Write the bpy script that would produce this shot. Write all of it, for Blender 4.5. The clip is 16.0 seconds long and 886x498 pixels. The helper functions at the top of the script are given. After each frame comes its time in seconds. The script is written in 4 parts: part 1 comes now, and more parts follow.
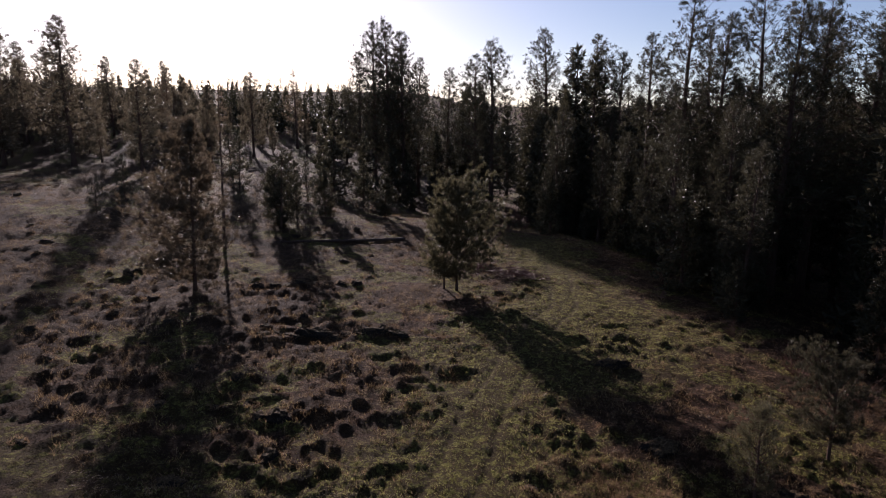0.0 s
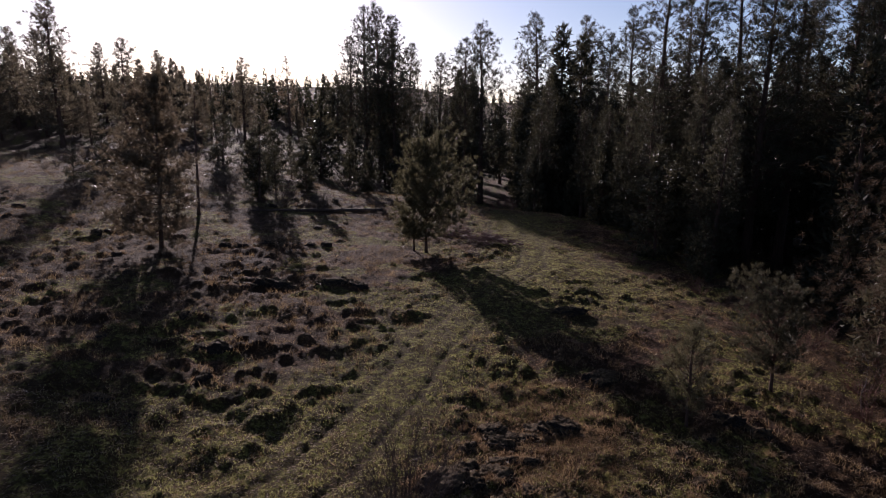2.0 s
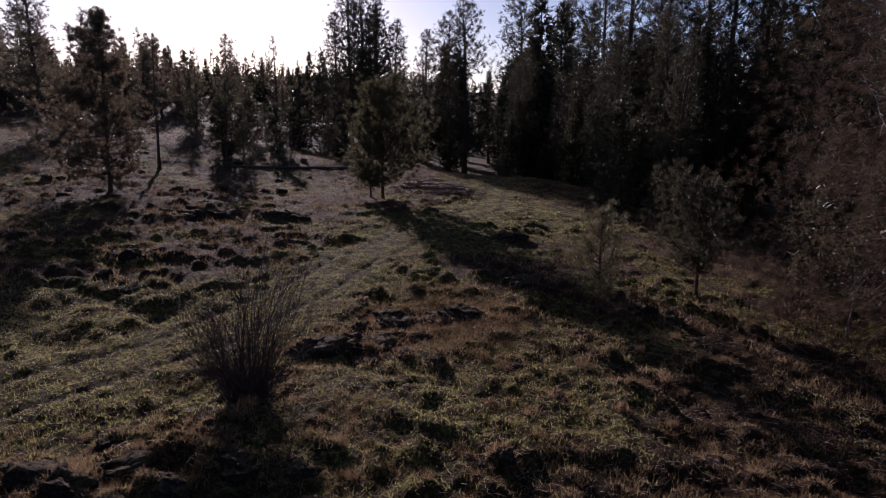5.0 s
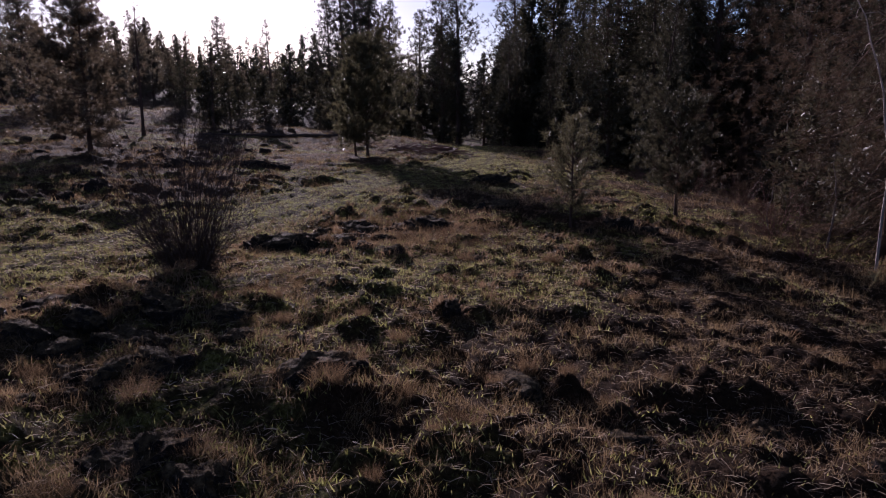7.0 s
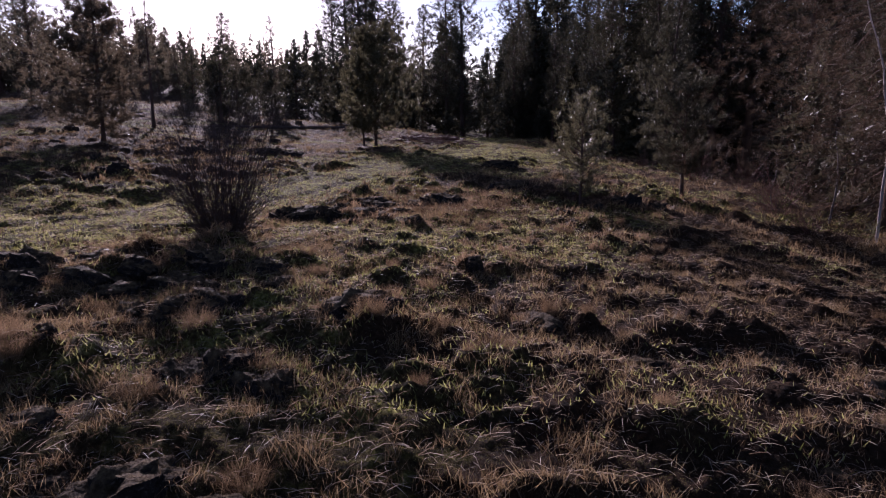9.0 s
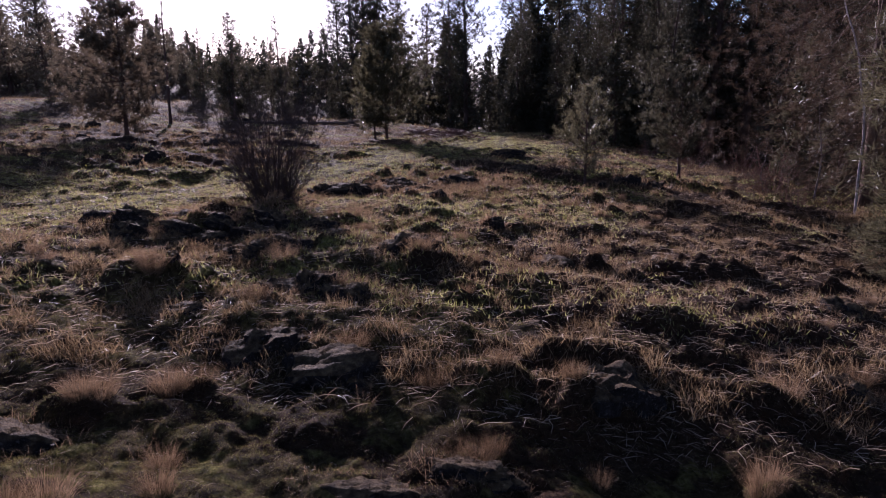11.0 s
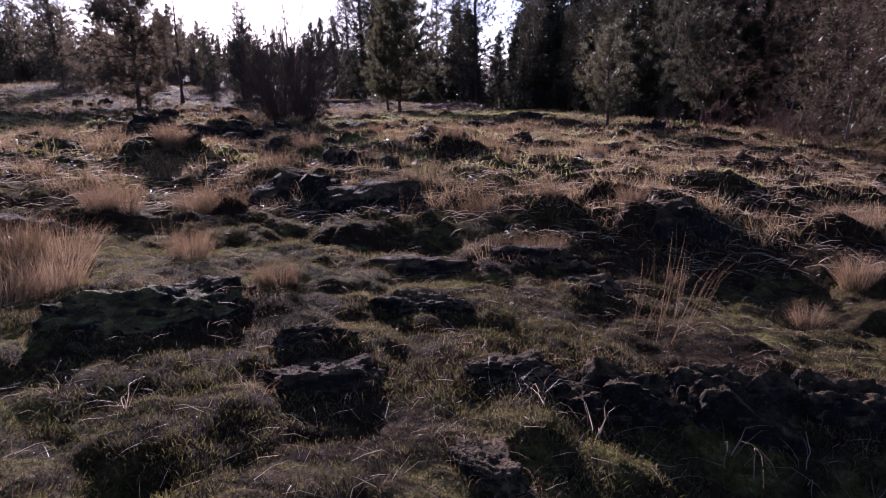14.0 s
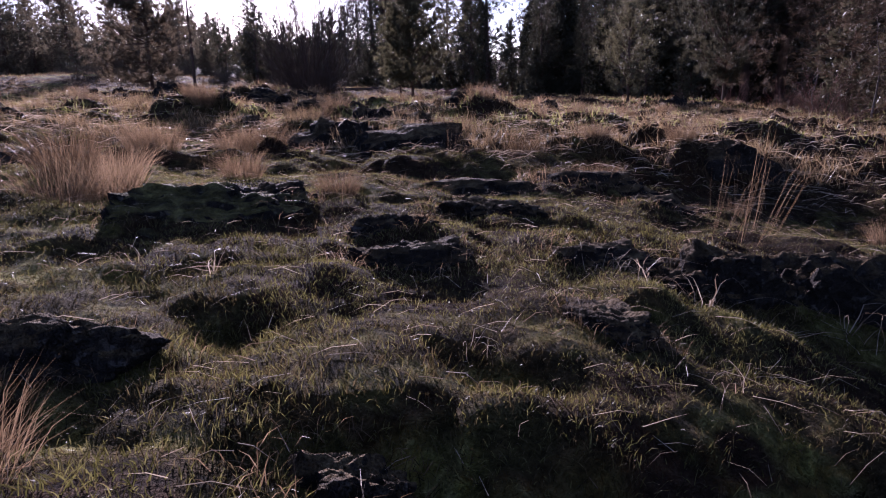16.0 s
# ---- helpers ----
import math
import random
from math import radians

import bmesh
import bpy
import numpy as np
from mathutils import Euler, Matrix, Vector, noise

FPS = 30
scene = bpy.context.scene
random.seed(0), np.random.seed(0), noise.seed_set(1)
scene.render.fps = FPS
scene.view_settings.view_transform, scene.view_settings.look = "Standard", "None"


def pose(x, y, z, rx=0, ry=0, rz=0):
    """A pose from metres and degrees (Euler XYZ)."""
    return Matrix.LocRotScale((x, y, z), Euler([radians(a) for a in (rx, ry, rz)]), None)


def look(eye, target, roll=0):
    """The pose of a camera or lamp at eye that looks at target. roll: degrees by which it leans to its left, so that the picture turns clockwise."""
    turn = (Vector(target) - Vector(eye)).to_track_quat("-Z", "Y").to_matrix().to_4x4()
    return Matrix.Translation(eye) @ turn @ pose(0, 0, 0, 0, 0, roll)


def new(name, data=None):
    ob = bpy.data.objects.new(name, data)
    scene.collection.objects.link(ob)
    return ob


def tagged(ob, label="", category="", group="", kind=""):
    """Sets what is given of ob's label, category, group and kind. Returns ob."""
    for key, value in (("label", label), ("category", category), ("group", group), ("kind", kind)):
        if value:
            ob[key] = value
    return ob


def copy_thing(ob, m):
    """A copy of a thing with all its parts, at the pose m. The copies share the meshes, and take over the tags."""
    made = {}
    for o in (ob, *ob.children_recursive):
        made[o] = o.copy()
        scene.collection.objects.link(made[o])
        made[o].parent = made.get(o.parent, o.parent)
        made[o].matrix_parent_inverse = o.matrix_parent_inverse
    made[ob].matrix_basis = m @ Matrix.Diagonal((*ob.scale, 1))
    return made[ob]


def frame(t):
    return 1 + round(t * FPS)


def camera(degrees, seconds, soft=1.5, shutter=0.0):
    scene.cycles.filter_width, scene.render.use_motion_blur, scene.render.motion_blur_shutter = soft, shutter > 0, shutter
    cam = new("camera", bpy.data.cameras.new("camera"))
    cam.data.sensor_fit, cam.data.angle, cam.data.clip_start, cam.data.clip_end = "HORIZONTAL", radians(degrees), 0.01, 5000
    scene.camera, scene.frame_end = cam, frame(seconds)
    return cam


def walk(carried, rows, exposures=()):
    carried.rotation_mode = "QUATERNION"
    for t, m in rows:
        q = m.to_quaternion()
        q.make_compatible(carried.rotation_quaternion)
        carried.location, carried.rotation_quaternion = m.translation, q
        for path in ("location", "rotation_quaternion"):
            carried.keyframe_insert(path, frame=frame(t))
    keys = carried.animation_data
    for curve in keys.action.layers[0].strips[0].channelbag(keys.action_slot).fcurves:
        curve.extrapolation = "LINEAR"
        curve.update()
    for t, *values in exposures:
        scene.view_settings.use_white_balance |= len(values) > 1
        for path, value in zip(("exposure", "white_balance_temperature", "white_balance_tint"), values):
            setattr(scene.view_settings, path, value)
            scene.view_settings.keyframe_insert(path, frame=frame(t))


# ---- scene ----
cam = camera(70.0, 16.0, soft=1.1)
PATH = [
    (0, (0.406, -0.516, 10.876), (0.326, 1.446, 10.5), 0.2),
    (0.5, (0.848, -0.591, 10.307), (0.765, 1.372, 9.929), 0.2),
    (1, (1.333, -0.634, 9.734), (1.248, 1.328, 9.355), 0.2),
    (1.5, (1.864, -0.687, 9.19), (1.78, 1.275, 8.809), 0.3),
    (2, (2.413, -0.698, 8.632), (2.329, 1.263, 8.249), 0.4),
    (2.5, (2.995, -0.691, 8.113), (2.91, 1.27, 7.727), 0.4),
    (3, (3.534, -0.659, 7.595), (3.449, 1.301, 7.206), 0.5),
    (3.5, (4.005, -0.646, 7.099), (3.92, 1.314, 6.706), 0.5),
    (6, (5.565, -0.457, 4.736), (5.481, 1.498, 4.325), -0.1),
    (6.5, (5.747, -0.429, 4.225), (5.664, 1.525, 3.809), -0.2),
    (7, (5.93, -0.472, 3.462), (5.844, 1.48, 3.038), -0.5),
    (7.5, (5.905, -0.485, 3.026), (5.817, 1.467, 2.598), -0.6),
    (8, (5.85, -0.474, 3.026), (5.757, 1.477, 2.598), -0.6),
    (8.2, (5.815, -0.527, 3.039), (5.723, 1.425, 2.61), -0.7),
    (10.5, (5.353, -2.655, 2.89), (5.255, -0.706, 2.454), -0.8),
    (11, (5.293, -2.861, 2.753), (5.192, -0.912, 2.317), -1.1),
    (11.5, (5.259, -2.88, 2.511), (5.151, -0.931, 2.074), -1.2),
    (12, (5.24, -2.881, 2.288), (5.126, -0.933, 1.849), -1.4),
    (12.5, (5.215, -2.792, 2.028), (5.1, -0.845, 1.59), -1.5),
    (13, (5.197, -2.796, 1.829), (5.074, -0.849, 1.385), -1.7),
    (13.5, (5.123, -2.795, 1.63), (4.995, -0.85, 1.181), -1.8),
    (14, (5.002, -2.797, 1.432), (4.867, -0.854, 0.977), -1.9),
    (14.5, (4.852, -2.795, 1.282), (4.704, -0.855, 0.822), -2.1),
    (15, (4.781, -2.793, 1.175), (4.622, -0.855, 0.706), -2.4),
    (15.5, (4.762, -2.792, 1.111), (4.598, -0.856, 0.635), -2.5),
    (16, (4.75, -2.789, 1.08), (4.581, -0.855, 0.6), -2.5),
]
EXPOSURES = [(0, 0.72, 6030, 27), (3.5, 0.54, 5900, 30), (6, 0.3, 5690, 34), (8, 0.72, 5570, 37), (10.5, 1.06, 5510, 39), (13, 1.36, 5450, 40), (16, 1.5, 5340, 40)]
walk(cam, [(t, look(eye, target, roll)) for t, eye, target, roll in PATH], EXPOSURES)

# ---- world, sun, exposure ----
SUN_AZ, SUN_EL = -21.5, 16.2          # degrees; azimuth is counted from +y towards +x
world = bpy.data.worlds.new("world")
scene.world = world
world.use_nodes = True
wn = world.node_tree.nodes
sky = wn.new("ShaderNodeTexSky")
sky.sky_type, sky.sun_disc = "NISHITA", False
sky.sun_elevation, sky.sun_rotation = radians(SUN_EL), radians(SUN_AZ)
sky.air_density, sky.dust_density, sky.ozone_density = 0.8, 0.45, 1.0
world.node_tree.links.new(sky.outputs[0], wn["Background"].inputs[0])
wn["Background"].inputs[1].default_value = 0.06
sun_data = bpy.data.lights.new("sun", "SUN")
sun_data.energy, sun_data.angle, sun_data.color = 5.0, radians(0.6), (1.0, 0.9, 0.78)
sun = new("sun", sun_data)
sun_way = Vector((math.sin(radians(SUN_AZ)) * math.cos(radians(SUN_EL)), math.cos(radians(SUN_AZ)) * math.cos(radians(SUN_EL)), math.sin(radians(SUN_EL))))
sun.matrix_world = look(sun_way * 200, (0, 0, 0))


# ---- materials ----
def material(name):
    m = bpy.data.materials.new(name)
    m.use_nodes = True
    return m, m.node_tree.nodes, m.node_tree.links


def ramp(nodes, links, source, stops):
    r = nodes.new("ShaderNodeValToRGB")
    while len(r.color_ramp.elements) < len(stops):
        r.color_ramp.elements.new(0.5)
    for e, (at, c) in zip(r.color_ramp.elements, stops):
        e.position, e.color = at, (*c, 1)
    links.new(source, r.inputs[0])
    return r.outputs[0]


def noise_node(nodes, links, scale, detail=4.0, rough=0.6, vector=None):
    n = nodes.new("ShaderNodeTexNoise")
    n.inputs["Scale"].default_value, n.inputs["Detail"].default_value, n.inputs["Roughness"].default_value = scale, detail, rough
    if vector is not None:
        links.new(vector, n.inputs["Vector"])
    return n.outputs["Fac"]


def mix_colour(nodes, links, fac, a, b, blend="MIX"):
    m = nodes.new("ShaderNodeMix")
    m.data_type, m.blend_type = "RGBA", blend
    for socket, value in ((m.inputs[0], fac), (m.inputs[6], a), (m.inputs[7], b)):
        if isinstance(value, (int, float)):
            socket.default_value = value
        elif isinstance(value, tuple):
            socket.default_value = (*value, 1)
        else:
            links.new(value, socket)
    return m.outputs[2]


def math_node(nodes, links, op, a, b):
    m = nodes.new("ShaderNodeMath")
    m.operation, m.use_clamp = op, True
    for socket, value in zip(m.inputs, (a, b)):
        if isinstance(value, (int, float)):
            socket.default_value = value
        else:
            links.new(value, socket)
    return m.outputs[0]


def bumped(nodes, links, height, strength, distance):
    b = nodes.new("ShaderNodeBump")
    b.inputs["Strength"].default_value, b.inputs["Distance"].default_value = strength, distance
    links.new(height, b.inputs["Height"])
    return b.outputs[0]


def leafy(name, stops, through_share=0.35, rough=0.55, spread=0.5):
    """Thin leaves, needles or blades: a gloss and a share of light that shines through; colour varies by blade and by plant."""
    m, n, l = material(name)
    geo, info = n.new("ShaderNodeNewGeometry"), n.new("ShaderNodeObjectInfo")
    pos = n.new("ShaderNodeNewGeometry").outputs["Position"]
    patch = noise_node(n, l, 0.9, 2.0, 0.5, pos)
    f = math_node(n, l, "MULTIPLY_ADD", geo.outputs["Random Per Island"], spread)
    f.node.inputs[2].default_value = 0.0
    f2 = math_node(n, l, "MULTIPLY_ADD", patch, 0.7)
    l.new(f, f2.node.inputs[2])
    f3 = math_node(n, l, "MULTIPLY_ADD", info.outputs["Random"], 0.3)
    l.new(f2, f3.node.inputs[2])
    f4 = math_node(n, l, "SUBTRACT", f3, 0.25)
    colour = ramp(n, l, f4, stops)
    p = n["Principled BSDF"]
    l.new(colour, p.inputs["Base Color"])
    p.inputs["Roughness"].default_value = rough
    p.inputs["Specular IOR Level"].default_value = 0.1
    t = n.new("ShaderNodeBsdfTranslucent")
    l.new(colour, t.inputs["Color"])
    mix = n.new("ShaderNodeMixShader")
    mix.inputs[0].default_value = through_share
    l.new(p.outputs[0], mix.inputs[1])
    l.new(t.outputs[0], mix.inputs[2])
    l.new(mix.outputs[0], n["Material Output"].inputs["Surface"])
    return m


def woody(name, dark, light, scale=9.0, stretch=0.18, rough=0.9, bump=0.6, depth=0.03):
    """Bark or weathered wood, with furrows along the stem."""
    m, n, l = material(name)
    co = n.new("ShaderNodeTexCoord").outputs["Object"]
    mp = n.new("ShaderNodeMapping")
    mp.inputs["Scale"].default_value = (1, 1, stretch)
    l.new(co, mp.inputs[0])
    f = noise_node(n, l, scale, 5, 0.65, mp.outputs[0])
    big = noise_node(n, l, 1.3, 2, 0.5, co)
    c = ramp(n, l, f, [(0.32, dark), (0.62, light)])
    c = mix_colour(n, l, big, c, tuple(0.55 * v for v in light))
    p = n["Principled BSDF"]
    l.new(c, p.inputs["Base Color"])
    p.inputs["Roughness"].default_value = rough
    p.inputs["Specular IOR Level"].default_value = 0.15
    l.new(bumped(n, l, f, bump, depth), p.inputs["Normal"])
    return m


def rocky(name, moss=0.92, low=0.2, cover=((0.022, 0.014, 0.008), (0.085, 0.056, 0.028), (0.23, 0.16, 0.08))):
    """Dark basalt with pale lichen spots and moss on what faces up."""
    m, n, l = material(name)
    co = n.new("ShaderNodeNewGeometry")
    pos = co.outputs["Position"]
    f = noise_node(n, l, 14, 6, 0.7, pos)
    spots = noise_node(n, l, 38, 3, 0.6, pos)
    patch = noise_node(n, l, 5.5, 4, 0.6, pos)
    c = ramp(n, l, f, [(0.3, (0.011, 0.008, 0.007)), (0.6, (0.036, 0.028, 0.024)), (0.8, (0.09, 0.072, 0.062))])
    lich = ramp(n, l, spots, [(0.58, (0, 0, 0)), (0.66, (1, 1, 1))])
    lich = math_node(n, l, "MULTIPLY", lich, math_node(n, l, "MULTIPLY", patch, 0.8))
    c = mix_colour(n, l, lich, c, (0.2, 0.17, 0.145))
    up = n.new("ShaderNodeSeparateXYZ")
    l.new(co.outputs["Normal"], up.inputs[0])
    g = math_node(n, l, "MULTIPLY", up.outputs[2], patch)
    g = ramp(n, l, g, [(low, (0, 0, 0)), (low + 0.17, (moss, moss, moss))])
    turf = ramp(n, l, f, list(zip((0.3, 0.5, 0.72), cover)))
    c = mix_colour(n, l, g, c, turf)
    p = n["Principled BSDF"]
    l.new(c, p.inputs["Base Color"])
    p.inputs["Roughness"].default_value = 0.9
    p.inputs["Specular IOR Level"].default_value = 0.08
    pits = n.new("ShaderNodeBump")
    pits.inputs["Strength"].default_value, pits.inputs["Distance"].default_value = 1.0, 0.03
    l.new(spots, pits.inputs["Height"])
    l.new(bumped(n, l, f, 1.0, 0.12), pits.inputs["Normal"])
    l.new(pits.outputs[0], p.inputs["Normal"])
    return m


def ground_material():
    """Dry turf: straw, moss and bare soil in patches; the mesh carries how green and how bare or shade-darkened each
    place is.
    """
    m, n, l = material("dry_turf")
    pos = n.new("ShaderNodeNewGeometry").outputs["Position"]
    green, bare = n.new("ShaderNodeAttribute"), n.new("ShaderNodeAttribute")
    green.attribute_name, bare.attribute_name = "green", "bare"
    fine = noise_node(n, l, 17, 6, 0.8, pos)
    mid = noise_node(n, l, 3.1, 4, 0.65, pos)
    big = noise_node(n, l, 0.35, 3, 0.6, pos)
    warp = n.new("ShaderNodeTexNoise")
    warp.inputs["Scale"].default_value = 6.0
    l.new(pos, warp.inputs["Vector"])
    bent = n.new("ShaderNodeMix")
    bent.data_type, bent.blend_type = "RGBA", "LINEAR_LIGHT"
    bent.inputs[0].default_value = 0.12
    l.new(pos, bent.inputs[6])
    l.new(warp.outputs["Color"], bent.inputs[7])
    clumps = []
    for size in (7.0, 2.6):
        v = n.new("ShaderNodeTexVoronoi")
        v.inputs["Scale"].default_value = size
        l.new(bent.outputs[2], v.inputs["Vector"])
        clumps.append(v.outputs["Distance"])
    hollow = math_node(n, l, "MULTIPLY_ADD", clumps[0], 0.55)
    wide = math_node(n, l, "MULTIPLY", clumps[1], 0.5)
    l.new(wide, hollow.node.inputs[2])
    straw = ramp(n, l, fine, [(0.36, (0.036, 0.021, 0.0115)), (0.5, (0.135, 0.08, 0.045)), (0.64, (0.33, 0.21, 0.125))])
    reddish = ramp(n, l, fine, [(0.36, (0.034, 0.018, 0.011)), (0.52, (0.14, 0.075, 0.046)), (0.66, (0.3, 0.17, 0.11))])
    moss = ramp(n, l, fine, [(0.34, (0.041, 0.038, 0.01)), (0.5, (0.168, 0.153, 0.037)), (0.66, (0.37, 0.325, 0.11))])
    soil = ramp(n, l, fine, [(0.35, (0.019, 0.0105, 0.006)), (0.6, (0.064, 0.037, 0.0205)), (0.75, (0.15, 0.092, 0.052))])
    c = mix_colour(n, l, ramp(n, l, big, [(0.42, (0, 0, 0)), (0.58, (1, 1, 1))]), straw, reddish)
    tone = noise_node(n, l, 0.8, 3, 0.65, pos)
    ochre = ramp(n, l, fine, [(0.36, (0.0517, 0.0266, 0.0117)), (0.5, (0.1955, 0.1075, 0.0468)), (0.64, (0.437, 0.2609, 0.1346))])
    pale = ramp(n, l, fine, [(0.36, (0.055, 0.036, 0.02)), (0.5, (0.19, 0.13, 0.07)), (0.64, (0.41, 0.295, 0.175))])
    c = mix_colour(n, l, ramp(n, l, tone, [(0.36, (1, 1, 1)), (0.47, (0, 0, 0))]), c, ochre)
    c = mix_colour(n, l, ramp(n, l, tone, [(0.55, (0, 0, 0)), (0.68, (0.9, 0.837, 0.9))]), c, pale)
    g = math_node(n, l, "MULTIPLY_ADD", mid, 0.5)
    l.new(green.outputs["Fac"], g.node.inputs[2])
    c = mix_colour(n, l, ramp(n, l, g, [(0.26, (0, 0, 0)), (0.5, (1, 1, 1))]), c, moss)
    b = math_node(n, l, "MULTIPLY_ADD", mid, 0.45)
    l.new(bare.outputs["Fac"], b.node.inputs[2])
    c = mix_colour(n, l, ramp(n, l, b, [(0.38, (0, 0, 0)), (0.7, (1, 1, 1))]), c, soil)
    # Hollows between clumps take the dark soil colour, which also paints in their shade.
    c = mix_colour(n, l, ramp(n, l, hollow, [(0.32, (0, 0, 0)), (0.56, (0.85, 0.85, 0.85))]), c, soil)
    p = n["Principled BSDF"]
    l.new(c, p.inputs["Base Color"])
    p.inputs["Roughness"].default_value = 0.95
    p.inputs["Specular IOR Level"].default_value = 0.05
    lift = math_node(n, l, "SUBTRACT", 1.0, hollow)
    coarse = n.new("ShaderNodeBump")
    coarse.inputs["Strength"].default_value, coarse.inputs["Distance"].default_value = 1.0, 0.22
    l.new(lift, coarse.inputs["Height"])
    small = n.new("ShaderNodeBump")
    small.inputs["Strength"].default_value, small.inputs["Distance"].default_value = 1.0, 0.15
    l.new(fine, small.inputs["Height"])
    l.new(coarse.outputs[0], small.inputs["Normal"])
    l.new(small.outputs[0], p.inputs["Normal"])
    return m


TURF = ground_material()
ROCK = rocky("mossy_basalt")
ROCK_GREEN = rocky("bright_mossed_basalt", 0.9, 0.27, ((0.03, 0.025, 0.009), (0.11, 0.09, 0.03), (0.3, 0.25, 0.09)))
BARK = woody("pine_bark", (0.0288, 0.0181, 0.0146), (0.1236, 0.0716, 0.052))
BARK_GREY = woody("grey_bark", (0.0515, 0.0401, 0.0374), (0.206, 0.1671, 0.156), 16, 0.1, bump=0.3, depth=0.01)
BARK_PALE = woody("pale_dead_wood", (0.2266, 0.1815, 0.1664), (0.5665, 0.4679, 0.4368), 10, 0.12, bump=0.3, depth=0.01)
LOG_WOOD = woody("weathered_log_wood", (0.0258, 0.0162, 0.0125), (0.103, 0.0688, 0.0541), 8, 0.15)
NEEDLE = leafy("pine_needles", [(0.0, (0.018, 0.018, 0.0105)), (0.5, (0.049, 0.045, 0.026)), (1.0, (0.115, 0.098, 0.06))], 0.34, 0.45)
# Hillside needles: drier and browner, and paled to paint in the glare's haze.
NEEDLE_HAZED = leafy("hazed_hillside_needles", [(0.0, (0.05, 0.042, 0.027)), (0.5, (0.115, 0.095, 0.062)), (1.0, (0.2, 0.165, 0.115))], 0.5, 0.45)
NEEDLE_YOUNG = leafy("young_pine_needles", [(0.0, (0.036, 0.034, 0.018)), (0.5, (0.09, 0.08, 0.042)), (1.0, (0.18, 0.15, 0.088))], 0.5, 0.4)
NEEDLE_DRY = leafy("yellowing_needles", [(0.0, (0.0515, 0.0401, 0.026)), (0.5, (0.1236, 0.0936, 0.0582)), (1.0, (0.2266, 0.1671, 0.1144))], 0.42, 0.45)
LARCH_TWIG = leafy("larch_twigs", [(0.0, (0.03, 0.02, 0.013)), (0.5, (0.085, 0.056, 0.035)), (1.0, (0.19, 0.13, 0.085))], 0.4, 0.6)
TWIG_RED = leafy("reddish_twigs", [(0.0, (0.0618, 0.0286, 0.0229)), (0.5, (0.1442, 0.0716, 0.0572)), (1.0, (0.2575, 0.1432, 0.1144))], 0.1, 0.7)
TWIG_DULL = leafy("dull_brown_twigs", [(0.0, (0.03, 0.021, 0.015)), (0.5, (0.08, 0.058, 0.042)), (1.0, (0.16, 0.12, 0.09))], 0.1, 0.7)
STRAW = leafy("straw_blades", [(0.0, (0.045, 0.028, 0.016)), (0.4, (0.14, 0.087, 0.047)), (0.75, (0.26, 0.172, 0.1)), (1.0, (0.48, 0.36, 0.24))], 0.5, 0.45)
LITTER = leafy("bleached_straw", [(0.0, (0.1, 0.063, 0.038)), (0.5, (0.26, 0.18, 0.12)), (1.0, (0.58, 0.46, 0.34))], 0.45, 0.48, 0.8)
TURF_BLADE = leafy("turf_blades", [(0.0, (0.035, 0.021, 0.011)), (0.35, (0.105, 0.066, 0.032)), (0.7, (0.21, 0.14, 0.07)), (1.0, (0.5, 0.38, 0.23))], 0.5, 0.4, 0.8)
GREEN_BLADE = leafy("green_blades", [(0.0, (0.05, 0.05, 0.013)), (0.5, (0.172, 0.166, 0.043)), (1.0, (0.4, 0.36, 0.14))], 0.58, 0.45, 0.7)

# Darker copies of the turf blades: foreground shade put into their colour.
SHADED_GREEN = leafy("shaded_green_blades", [(0.0, (0.02, 0.018, 0.005)), (0.5, (0.085, 0.075, 0.02)), (0.85, (0.2, 0.17, 0.058)), (1.0, (0.46, 0.39, 0.18))], 0.45, 0.45, 0.7)
SHADED_DRY = leafy("shaded_dry_blades", [(0.0, (0.016, 0.011, 0.005)), (0.4, (0.05, 0.036, 0.015)), (0.8, (0.13, 0.094, 0.043)), (1.0, (0.5, 0.4, 0.24))], 0.45, 0.4, 0.8)

# ---- mesh helpers ----
def mesh_of(name, verts, faces, mat, smooth=False):
    me = bpy.data.meshes.new(name)
    me.from_pydata(verts.tolist() if isinstance(verts, np.ndarray) else verts, [], faces.tolist() if isinstance(faces, np.ndarray) else faces)
    me.materials.append(mat)
    if smooth:
        me.polygons.foreach_set("use_smooth", np.ones(len(me.polygons), dtype=bool))
    return me


def part(name, me, parent, label=""):
    ob = new(name, me)
    ob.parent = parent
    return tagged(ob, label)


